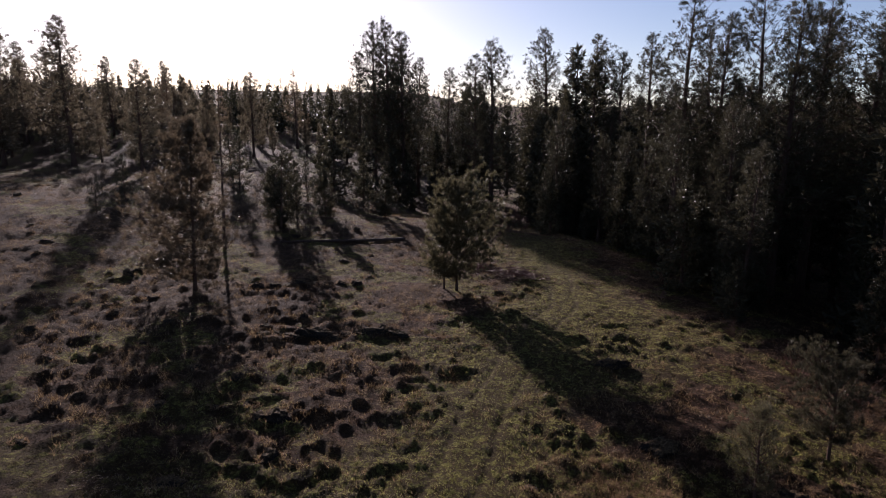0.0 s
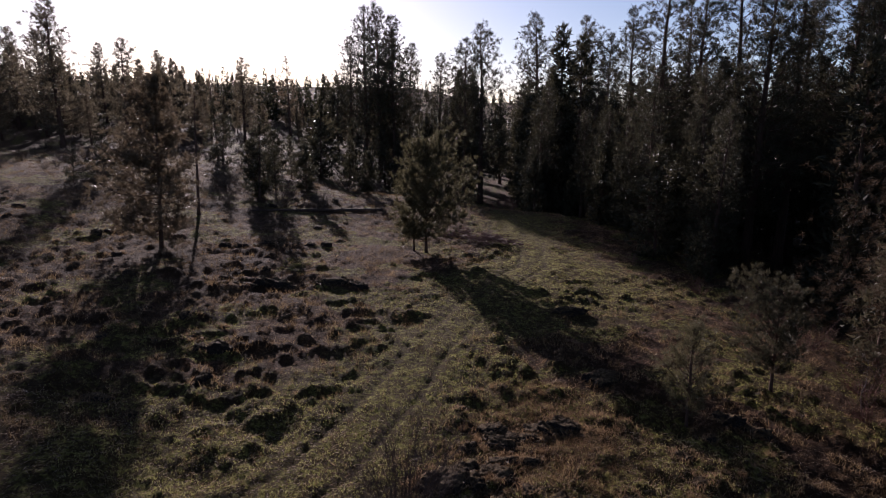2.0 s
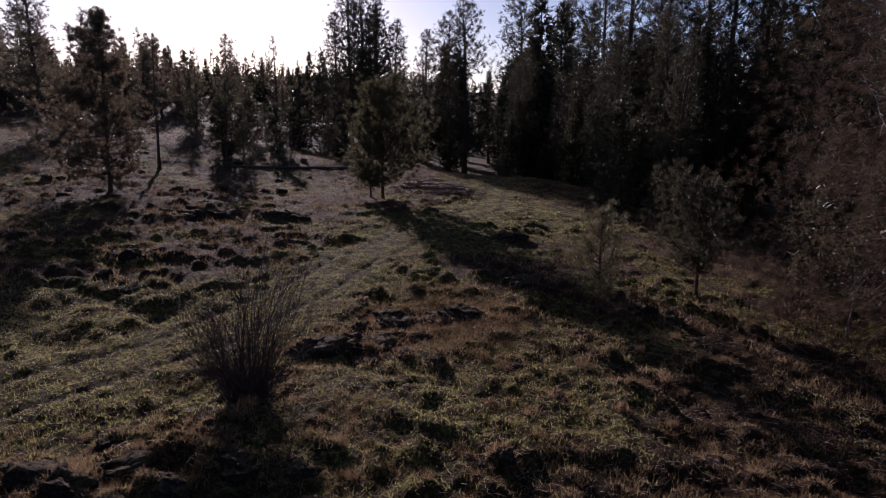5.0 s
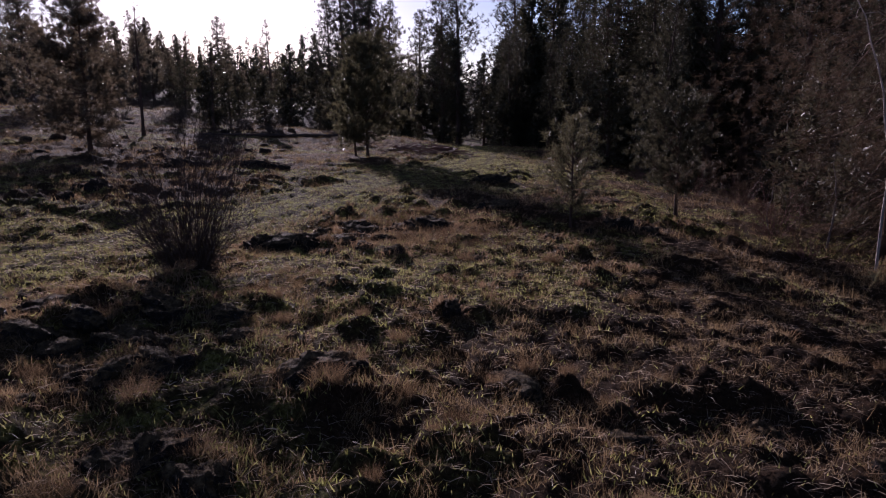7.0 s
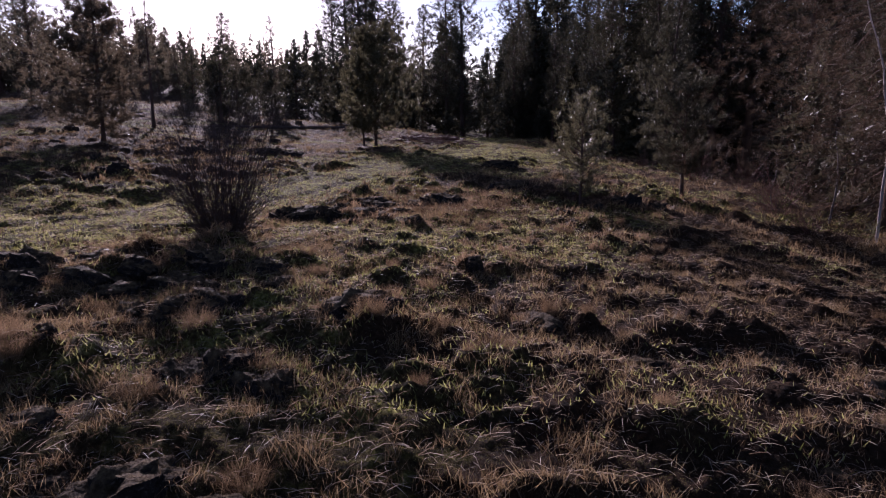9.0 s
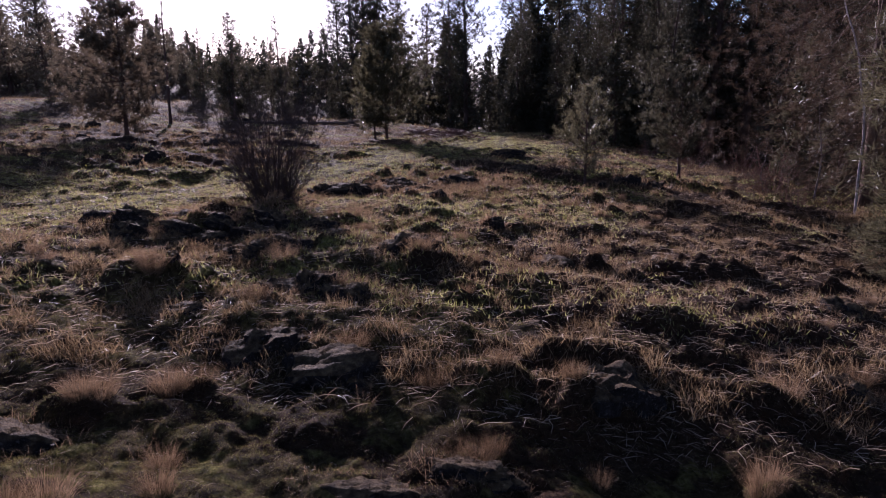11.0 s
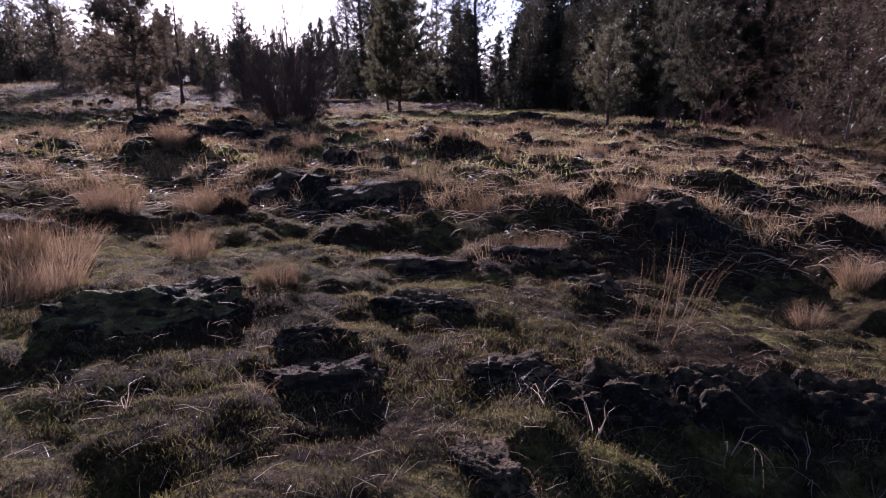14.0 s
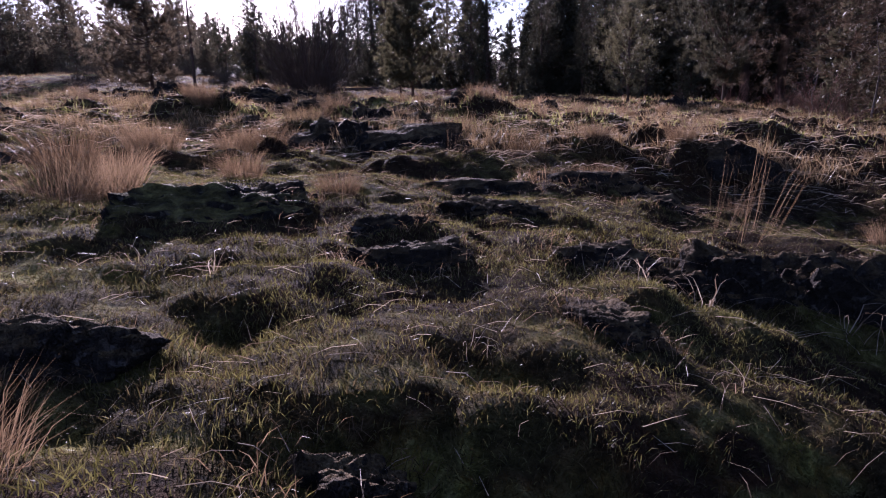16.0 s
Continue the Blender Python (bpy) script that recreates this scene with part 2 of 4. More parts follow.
def tubes(paths, sides=3):
    """Tapered tubes: each path is (points, radii). Returns verts and faces of all of them."""
    verts, faces, start = [], [], 0
    for pts, radii in paths:
        pts = np.asarray(pts, float)
        way = np.gradient(pts, axis=0)
        way /= np.linalg.norm(way, axis=1)[:, None] + 1e-9
        side = np.cross(way, np.where(np.abs(way[:, 2:]) > 0.9, [[1.0, 0, 0]], [[0, 0, 1.0]]))
        side /= np.linalg.norm(side, axis=1)[:, None] + 1e-9
        over = np.cross(side, way)
        a = np.arange(sides) * 2 * np.pi / sides
        ring = pts[:, None] + np.asarray(radii)[:, None, None] * (np.cos(a)[None, :, None] * side[:, None] + np.sin(a)[None, :, None] * over[:, None])
        verts.append(ring.reshape(-1, 3))
        n = len(pts)
        for i in range(n - 1):
            for j in range(sides):
                k = (j + 1) % sides
                faces.append((start + i * sides + j, start + i * sides + k, start + (i + 1) * sides + k, start + (i + 1) * sides + j))
        faces.append(tuple(start + (n - 1) * sides + j for j in range(sides)))
        faces.append(tuple(start + j for j in reversed(range(sides))))
        start += n * sides
    return np.concatenate(verts), faces


def blades(base, way, length, width, rng, bend=0.0):
    """One thin triangle a blade (two with bend), turned at random about its own line."""
    n = len(base)
    way = way / (np.linalg.norm(way, axis=1)[:, None] + 1e-9)
    side = np.cross(way, rng.normal(size=(n, 3)))
    side /= np.linalg.norm(side, axis=1)[:, None] + 1e-9
    length, width = np.broadcast_to(length, n)[:, None], np.broadcast_to(width, n)[:, None]
    if not bend:
        v = np.stack([base - side * width / 2, base + side * width / 2, base + way * length], 1).reshape(-1, 3)
        return v, np.arange(3 * n).reshape(-1, 3)
    mid = base + way * length * 0.55
    flat = way * [1, 1, 0] + rng.normal(size=(n, 3)) * [0.25, 0.25, 0]
    tip = mid + (way * 0.55 + flat * bend - np.array([0, 0, bend * 0.35])) * length * 0.5
    v = np.stack([base - side * width / 2, base + side * width / 2, mid - side * width * 0.4, mid + side * width * 0.4, tip], 1).reshape(-1, 3)
    i = 5 * np.arange(n)[:, None]
    f = np.concatenate([i + [0, 1, 3], i + [0, 3, 2], i + [2, 3, 4]])
    return v, f


# ---- the ground ----
def smooth_step(a, b, x):
    x = np.clip((x - a) / (b - a), 0, 1)
    return x * x * (3 - 2 * x)


def value_noise(x, y, seed):
    xi, yi = np.floor(x).astype(np.int64), np.floor(y).astype(np.int64)
    xf, yf = x - xi, y - yi
    u, v = xf * xf * xf * (xf * (xf * 6 - 15) + 10), yf * yf * yf * (yf * (yf * 6 - 15) + 10)

    def corner(a, b):
        k = (a * 374761393 + b * 668265263 + seed * 1442695041) & 0x7FFFFFFF
        k = ((k ^ (k >> 13)) * 1274126177) & 0x7FFFFFFF
        return ((k ^ (k >> 16)) & 0xFFFF) / 65535.0

    return (corner(xi, yi) * (1 - u) + corner(xi + 1, yi) * u) * (1 - v) + (corner(xi, yi + 1) * (1 - u) + corner(xi + 1, yi + 1) * u) * v


def layered(x, y, size, seed, octaves=3):
    """Noise between 0 and 1 with turned octaves, so that no grid shows."""
    total, weight = 0.0, 0.0
    for k in range(octaves):
        c, s, w = math.cos(1.1 * k + seed), math.sin(1.1 * k + seed), 0.55 ** k
        total = total + w * value_noise((c * x - s * y) * 2 ** k / size, (s * x + c * y) * 2 ** k / size, seed + 17 * k)
        weight += w
    return total / weight


def mounds(x, y, size, seed):
    """Rounded tussocks, one to a cell, each with its own height: 0 between them, up to 1 on top."""
    xi, yi = np.floor(x / size).astype(np.int64), np.floor(y / size).astype(np.int64)
    best = np.zeros_like(x)
    for a in (-1, 0, 1):
        for b in (-1, 0, 1):
            cx, cy = xi + a, yi + b
            k = (cx * 374761393 + cy * 668265263 + seed * 1442695041) & 0x7FFFFFFF
            k = ((k ^ (k >> 13)) * 1274126177) & 0x7FFFFFFF
            k = k ^ (k >> 16)
            px, py, tall = (k & 1023) / 1023.0, ((k >> 10) & 1023) / 1023.0, ((k >> 5) & 511) / 511.0
            d = np.hypot(x / size - cx - px, y / size - cy - py) / (0.5 + 0.45 * tall)
            best = np.maximum(best, (0.1 + 0.9 * tall ** 2.2) * np.clip(1 - d * d, 0, 1) ** 0.8)
    return best


def land(x, y):
    """The lie of the land: a low knoll in a clearing that falls to the wood on one side and rises to a hill on the other."""
    z = 0.62 - 0.045 * np.clip(x - 4, -14, 9)
    z = z + 0.25 * np.exp(-(((x - 3) / 4) ** 2 + ((y - 6) / 6) ** 2))
    z = z + 2.3 * smooth_step(-7, -38, x) * smooth_step(14, 52, y) - 0.4 * smooth_step(7, 13, x) * smooth_step(17, 8, y)
    z = z + 0.9 * smooth_step(42, 62, y) * smooth_step(6, -6, x)
    z = z + 0.45 * smooth_step(-2, -14, x) * smooth_step(25, 8, y)
    z = z - 0.35 * smooth_step(11, 15, x) - 0.35 * smooth_step(-3, -9, y)
    z = z - 0.2 * smooth_step(5.1, 6.3, x) * smooth_step(4.0, 0.0, y) + 0.2 * smooth_step(2.8, 0.3, x) * smooth_step(9, 5, y)
    z = z - 0.2 * np.exp(-(((x - 5.85) / 0.55) ** 2 + ((y + 1.35) / 0.4) ** 2))
    z = z - 4.8 * np.maximum(smooth_step(52, 108, y) * smooth_step(-26, -6, x), smooth_step(14.5, 38, x))
    z = z + 7 * smooth_step(85, 190, y) * smooth_step(-15, -75, x)
    return z + 42 * smooth_step(220, 850, np.hypot(x - 4, y + 2))


TRACK_Y = [-2, 5, 9.3, 12.3, 16.8, 21, 25, 29, 33, 36, 48, 60, 99, 160]
TRACK_X = [-13, -6, -2.7, -1.0, 0.25, 1, 2.2, 3.2, 4.8, 6.1, 7.2, 6.8, 6.2, 4]


def from_track(x, y):
    """Metres from the middle of the two-wheel track, square to it."""
    xc = np.interp(y, TRACK_Y, TRACK_X)
    slope = (np.interp(y + 1.5, TRACK_Y, TRACK_X) - np.interp(y - 1.5, TRACK_Y, TRACK_X)) / 3
    return (x - xc) / np.sqrt(1 + slope * slope)


def between_ruts(x, y):
    """1 away from the wheel ruts, near 0 in them."""
    return 1 - 0.9 * np.exp(-(((np.abs(from_track(x, y)) - 0.72) / 0.2) ** 2))


def greenness(x, y):
    """How green the turf is, 0 to 1: moss along the wheel track and in some patches of the clearing."""
    d = from_track(x, y)
    g = (0.75 * np.exp(-((d / 2.6) ** 2)) + 0.5 * np.exp(-(((np.abs(d) - 0.72) / 0.2) ** 2))) * (y < 62) * (0.65 + 0.7 * layered(x, y, 1.2, 31))
    g = g + 1.0 * np.exp(-(((x - 7.5) / 3.8) ** 2 + ((y - 33) / 6) ** 2)) + 1.1 * np.exp(-(((x + 5) / 7) ** 2 + ((y - 11.5) / 4) ** 2)) + 0.4 * np.exp(-(((x - 6.5) / 3) ** 2 + ((y - 11) / 4) ** 2))
    return np.clip(g + 0.6 * smooth_step(0.47, 0.66, layered(x, y, 2.4, 33)) + 0.25 * smooth_step(9, 2, y) + 0.3 * smooth_step(1.5, 0, y) - 0.08, 0, 1)


def shaded_slope(x, y):
    """Where soil colour and thinner turf stand in for shade, 0 to 1: the slope towards the wood."""
    return np.clip(np.exp(-(((x - 9.3) / 3.2) ** 2 + ((y - 4) / 5) ** 2)) + 0.9 * np.exp(-(((x - 13.5) / 3.0) ** 2 + ((y - 12) / 5) ** 2)), 0, 1)


# Tussock hummocks of the knoll: place, half widths and height.
HUMMOCKS = [(8.8, 6.3, 0.65, 0.38, 0.36), (10.6, 9.0, 0.9, 0.4, 0.34), (6.05, 1.75, 0.5, 0.3, 0.3), (5.5, 1.95, 0.4, 0.25, 0.2), (7.2, 3.6, 0.6, 0.32, 0.26), (2.5, 1.1, 0.35, 0.25, 0.14), (2.9, 4.7, 0.3, 0.25, 0.16), (1.3, 7.3, 0.75, 0.5, 0.42), (0.5, 7.3, 0.6, 0.4, 0.32), (1.6, 8.7, 0.6, 0.4, 0.34), (6.2, 5.9, 0.22, 0.18, 0.2), (7.0, 5.9, 0.24, 0.2, 0.22), (7.85, 2.05, 0.35, 0.25, 0.22), (7.2, 0.9, 0.3, 0.2, 0.18), (0.4, 3.9, 0.4, 0.3, 0.16), (3.2, 1.4, 0.18, 0.15, 0.2),
    (4.58, 7.0, 0.4, 0.28, 0.26), (3.19, 7.9, 0.45, 0.3, 0.3), (4.6, 5.0, 0.5, 0.28, 0.28), (5.62, 4.45, 0.28, 0.22, 0.26), (6.0, 4.65, 0.26, 0.2, 0.24), (7.37, 5.5, 0.36, 0.26, 0.26), (8.05, 6.1, 0.4, 0.28, 0.28), (5.67, 8.1, 0.22, 0.2, 0.26), (8.5, 11.5, 0.4, 0.3, 0.3), (0.15, 4.1, 0.6, 0.35, 0.2), (1.6, 3.8, 0.45, 0.3, 0.16), (3.7, 4.0, 0.45, 0.3, 0.18), (5.2, 3.7, 0.3, 0.22, 0.2)]
pick = random.Random(4)
while len(HUMMOCKS) < 112:
    spot = (pick.uniform(-2, 14), 2.5 + 17 * pick.random() ** 1.2)
    if abs(spot[0] - 0.2 - 0.3 * (spot[1] - 16.8)) > 2.5 or spot[1] < 8:
        w = pick.uniform(0.12, 0.34)
        HUMMOCKS.append((*spot, w, w * pick.uniform(0.6, 0.95), w * pick.uniform(0.5, 0.9)))


def hummocks(x, y):
    z = np.zeros_like(x)
    for cx, cy, rx, ry, h in HUMMOCKS:
        near = (np.abs(x - cx) < rx) & (np.abs(y - cy) < ry)
        if near.any():
            d = ((x[near] - cx) / rx) ** 2 + ((y[near] - cy) / ry) ** 2
            z[near] = np.maximum(z[near], 0.6 * h * np.clip(1 - d, 0, 1) ** 1.15)
    return z


def terrain(x, y, step=0.05):
    """The height of the ground. step: the mesh's own width there, below which no relief is laid on it."""
    x, y = np.asarray(x, float), np.asarray(y, float)
    d = from_track(x, y)
    ruts = np.exp(-(((np.abs(d) - 0.72) / 0.15) ** 2))
    calm = np.clip(1 - 0.75 * np.exp(-((d / 1.5) ** 4)), 0, 1)
    big = layered(x, y, 2.6, 3)
    wx, wy = x + 0.25 * layered(x, y, 0.5, 71, 2), y + 0.25 * layered(x, y, 0.5, 72, 2)
    fine = layered(x, y, 0.11, 13, 2)
    rough = np.maximum(smooth_step(0.2, 0.65, layered(x, y, 6.0, 21, 2)), smooth_step(14, 6, y))
    seen = np.clip(1.5 - step * 4, 0, 1) * (0.5 + 0.5 * smooth_step(1.5, 7, y))
    z = land(x, y) + 0.34 * (big - 0.5) * calm
    z = z + calm * (0.35 + 0.65 * rough) * seen * (0.13 * mounds(wx, wy, 1.15, 5) + (0.17 + 0.07 * smooth_step(10, 20, y)) * smooth_step(0.42, 0.8, layered(wx, wy, 0.65, 6, 4)) * np.clip(2.0 - step * 5, 0.4, 1) - 0.1)
    z = z + calm * (0.05 * (mounds(wx, wy, 0.2, 7) - 0.3) + (0.09 + 0.05 * smooth_step(-1.2, -1.8, y)) * (layered(wx, wy, 0.33, 8, 3) - 0.5)) * (step < 0.12)
    z = z + 0.045 * (fine - 0.5) * (step < 0.075)
    # The level turf between the rocks of the landing place.
    flat = 0.62 + 0.1 * np.maximum(4.7 - x, 0) - 0.14 * np.maximum(x - 4.7, 0) - 0.2 * np.exp(-(((x - 5.9) / 0.5) ** 2 + ((y + 1.35) / 0.35) ** 2))
    for px, py, wide, deep in ((5.35, -1.95, 0.3, 0.15), (4.76, -1.72, 0.13, 0.08), (4.64, -2.06, 0.14, 0.09), (4.95, -2.1, 0.16, 0.1), (4.2, -1.62, 0.16, 0.07)):
        flat = flat - deep * np.exp(-((x - px) ** 2 + (1.3 * (y - py)) ** 2) / wide ** 2)
    flat = flat + 0.04 * (mounds(wx, wy, 0.2, 7) - 0.3) + 0.07 * (layered(wx, wy, 0.33, 8, 3) - 0.5) + 0.03 * (fine - 0.5)
    near = 0.85 * smooth_step(0.9, -0.2, y) * smooth_step(2.4, 3.3, x) * smooth_step(7.2, 6.2, x) * (step < 0.12)
    z = z * (1 - near) + flat * near
    return z + hummocks(x + 1.1 * (wx - x) - 0.13 + 0.12 * (fine - 0.5), y + 1.1 * (wy - y) - 0.13 + 0.12 * (big - 0.5)) - 0.06 * ruts * (y < 70)


def height(x, y):
    return float(terrain(np.array([x]), np.array([y]))[0])


def make_ground():
    ox, oy = 4.7, -4.2
    fine = np.linspace(-48, 46, 450)
    angles = np.radians(np.concatenate([fine, np.linspace(47, 311, 46)[1:-1]]))
    radii = np.concatenate([np.geomspace(1.0, 75, 620), np.geomspace(75, 4000, 80)[1:]])
    r, a = np.meshgrid(radii, angles, indexing="ij")
    x, y = ox + r * np.sin(a), oy + r * np.cos(a)
    step = np.repeat((radii * 0.0034)[:, None], len(angles), 1)
    z = terrain(x, y, step)
    d = from_track(x, y)
    green = greenness(x, y)
    ruts = np.exp(-(((np.abs(d) - 0.72) / 0.26) ** 2))
    wood = smooth_step(0, 5, x - np.interp(y, EDGE_Y, EDGE_X)) * (y < 110)
    # Left hillside: bare soil, with the pines' shadow painted in as extra soil colour.
    left = smooth_step(-3, -9, x) * smooth_step(190, 140, y)
    bare = 0.2 * ruts * (y < 40) + 0.6 * wood + (0.45 + 0.2 * left) * smooth_step(0.5, 0.72, layered(x, y, 1.4, 41)) + 0.34 * left + 0.38 * smooth_step(19, 12, y) + 0.8 * shaded_slope(x, y) + 0.6 * smooth_step(4, 0.5, y) * smooth_step(0.5, 0.62, layered(x, y, 0.4, 43)) - 0.12
    bare = bare * (1 - 0.8 * np.clip(green, 0, 1))
    rows, cols = r.shape
    i = np.arange((rows - 1) * cols).reshape(rows - 1, cols)
    j = np.roll(i, -1, axis=1)
    quads = np.stack([i, i + cols, j + cols, j], -1).reshape(-1, 4)
    verts = np.stack([x, y, z], -1).reshape(-1, 3)
    centre = len(verts)
    verts = np.concatenate([verts, [[ox, oy, height(ox, oy)]]])
    me = bpy.data.meshes.new("ground")
    me.from_pydata(verts.tolist(), [], quads.tolist() + [(centre, k, (k + 1) % cols) for k in range(cols)])
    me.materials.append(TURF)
    me.polygons.foreach_set("use_smooth", np.ones(len(me.polygons), dtype=bool))
    for name, values in (("green", green), ("bare", bare)):
        me.attributes.new(name, "FLOAT", "POINT").data.foreach_set("value", np.append(np.clip(values, 0, 1).ravel(), 0).astype(np.float32))
    tagged(new("ground", me), "dry tussocky clearing with moss, bare soil and wheel ruts", "ground", kind="structure")


EDGE_Y = [-20, 5, 12, 17, 22, 27, 33, 42, 54, 64, 70, 110]
EDGE_X = [24, 17.5, 16, 16, 17.5, 18, 16.5, 14.8, 14.6, 12.4, 9, 9]
make_ground()


# ---- trees ----
def pine_meshes(seed, h, bare, rad, whorls, per, tufts, k, blade, needle=NEEDLE, bark=BARK, droop=0.0, lean=0.02, thick=0.016, gap=0.0, shape=0.75, limb=0.013):
    """Trunk, limbs and crown of one pine. bare: the share of the trunk below the crown; blade: length and width of a needle spray."""
    rng = np.random.default_rng(seed)
    t = np.linspace(0, 1, 13)
    wob = np.cumsum(rng.normal(0, 0.006 * h, (13, 2)), axis=0) * t[:, None] * 0.5
    tilt = rng.normal(0, lean, 2) * h
    axis = np.stack([wob[:, 0] + tilt[0] * t, wob[:, 1] + tilt[1] * t, -0.15 + (h + 0.1) * t], 1)
    radii = thick * h * (1 - t) ** 0.8 + 0.008 + 0.35 * thick * h * np.exp(-t * 30)
    v, f = tubes([(axis, radii)], 9)
    trunk = mesh_of("trunk", v, f, bark, True)
    limbs, bases, ways, sizes = [], [], [], []
    n = whorls * per
    u = np.sort(np.clip((np.repeat(np.arange(whorls), per) + rng.uniform(-0.35, 0.35, n)) / whorls, 0, 0.985))
    az = rng.uniform(0, 2 * np.pi, n)
    side_grow = 1 + 0.3 * np.sin(az + rng.uniform(0, 6))
    for b in range(n):
        if rng.random() < gap:
            continue
        reach = rad * min(1.0, 0.55 + 2.2 * u[b]) * (1 - u[b]) ** shape * rng.uniform(0.65, 1.15) * side_grow[b] + 0.05 * rad
        hz = (bare + (1 - bare) * u[b])
        root = np.array([np.interp(hz, t, axis[:, i]) for i in range(3)])
        rise = -0.25 - droop + 1.0 * u[b] + rng.normal(0, 0.12)
        out = np.array([math.cos(az[b]), math.sin(az[b]), 0])
        s = np.linspace(0, 1, 4)
        pts = root + out * (s * reach)[:, None] + np.array([0, 0, 1.0]) * (rise * s * reach + (0.35 - droop * 0.5) * s * s * reach)[:, None]
        pts[1:] += rng.normal(0, 0.05 * reach, (3, 3))
        limbs.append((pts, (0.006 + limb * reach) * np.array([1, 0.75, 0.5, 0.2])))
        m = max(2, int(tufts * (0.35 + 0.65 * reach / rad)))
        q = rng.uniform(0.22, 1.03, m) ** 0.75
        spots = np.stack([np.interp(q, s, pts[:, i]) for i in range(3)], 1)
        spots += rng.normal(0, 1, (m, 3)) * np.array([0.2, 0.2, 0.09]) * reach * 0.8
        if droop > 0.1:
            spots[:, 2] -= np.abs(rng.normal(0, 0.25 * reach, m))
        bases.append(np.repeat(spots, k, 0))
        ways.append(np.repeat((out * 0.7 + np.array([0, 0, 0.45 - 1.6 * droop]))[None], m * k, 0))
        sizes.append(np.repeat(rng.uniform(0.7, 1.2, m) * (0.5 + 0.5 * min(1.0, 1.6 * reach / rad)), k))
    top = np.repeat(axis[-3:], 5 * k, 0) * 1.0
    bases.append(top + rng.normal(0, 0.03 * rad, top.shape))
    ways.append(np.repeat([[0, 0, 1.0]], len(top), 0))
    sizes.append(np.full(len(top), 0.8))
    base, way, size = np.concatenate(bases), np.concatenate(ways), np.concatenate(sizes)
    base = base + rng.normal(0, 0.2 * blade[0], base.shape)
    way = way + rng.normal(0, 0.75, way.shape)
    v, f = blades(base, way, blade[0] * size * rng.uniform(0.7, 1.2, len(size)), blade[1] * size, rng)
    lv, lf = tubes(limbs, 3)
    crown = mesh_of("crown", np.concatenate([v, lv]), f.tolist() + [tuple(k + len(v) for k in face) for face in lf], needle)
    crown.materials.append(bark)
    crown.polygons.foreach_set("material_index", np.repeat([0, 1], [len(f), len(lf)]).astype(np.int32))
    return trunk, crown


def tree_from(meshes, name, label, category="pine", group=""):
    root = new(name)
    root.empty_display_size = 0.3
    for kind, me in zip(("trunk", "crown"), meshes):
        part(kind, me, root)
    return tagged(root, label, category, group)


def stand(ob, x, y, turn=0.0, size=1.0, sink=0.03, lean=0.0, label=""):
    """Sets a thing on the ground."""
    ob.matrix_basis = pose(x, y, height(x, y) - sink, 0, lean, turn) @ Matrix.Scale(size, 4)
    return tagged(ob, label)


class Kind:
    """One kind of thing: the first is stood where it is first asked for, all others are copies that share its meshes."""

    def __init__(self, made, size):
        self.ob, self.size, self.used = made, size, False

    def put(self, x, y, h, turn=0.0, lean=0.0, label="", sink=0.03):
        s = h / self.size
        if not self.used:
            self.used = True
            return stand(self.ob, x, y, turn, s, sink, lean, label)
        made = copy_thing(self.ob, Matrix.Identity(4))
        return stand(made, x, y, turn, s, sink, lean, label)


def pine_kind(seed, h, *args, name="pine_tree", label="", category="pine", group="", **more):
    return Kind(tree_from(pine_meshes(seed, h, *args, **more), name, label, category, group), h)

WOOD = "trees of the pine wood"
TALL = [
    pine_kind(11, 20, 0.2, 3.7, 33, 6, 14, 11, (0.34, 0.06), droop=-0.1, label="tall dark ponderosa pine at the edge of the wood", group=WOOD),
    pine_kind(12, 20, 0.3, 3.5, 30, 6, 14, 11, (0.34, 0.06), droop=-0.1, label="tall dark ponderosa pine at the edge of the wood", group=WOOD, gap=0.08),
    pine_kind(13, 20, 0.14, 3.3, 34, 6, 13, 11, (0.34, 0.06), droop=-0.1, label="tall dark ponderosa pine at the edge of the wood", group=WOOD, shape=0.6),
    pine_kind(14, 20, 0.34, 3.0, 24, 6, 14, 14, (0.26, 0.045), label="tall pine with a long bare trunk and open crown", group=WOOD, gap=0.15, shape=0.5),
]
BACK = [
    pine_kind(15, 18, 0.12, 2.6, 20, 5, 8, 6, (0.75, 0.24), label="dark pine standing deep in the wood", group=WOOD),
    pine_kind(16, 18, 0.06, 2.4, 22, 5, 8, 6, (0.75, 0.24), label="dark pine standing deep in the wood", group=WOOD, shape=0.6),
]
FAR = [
    pine_kind(25, 16, 0.1, 2.9, 24, 5, 11, 8, (0.6, 0.17), label="far dark pine along the skyline of the hill", group="trees of the hillside", shape=0.72, needle=NEEDLE_HAZED),
    pine_kind(26, 16, 0.16, 2.5, 22, 5, 11, 8, (0.6, 0.17), label="far dark pine along the skyline of the hill", group="trees of the hillside", shape=0.8, needle=NEEDLE_HAZED, gap=0.1),
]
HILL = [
    pine_kind(17, 16, 0.12, 3.7, 30, 6, 12, 12, (0.36, 0.08), label="pine on the grassy hillside", group="trees of the hillside", shape=0.72, needle=NEEDLE_HAZED),
    pine_kind(18, 16, 0.16, 3.6, 26, 6, 11, 12, (0.36, 0.08), label="pine on the grassy hillside", group="trees of the hillside", gap=0.1, shape=0.68, needle=NEEDLE_HAZED),
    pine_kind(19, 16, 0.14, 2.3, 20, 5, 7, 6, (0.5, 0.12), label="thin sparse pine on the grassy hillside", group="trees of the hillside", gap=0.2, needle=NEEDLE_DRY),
]
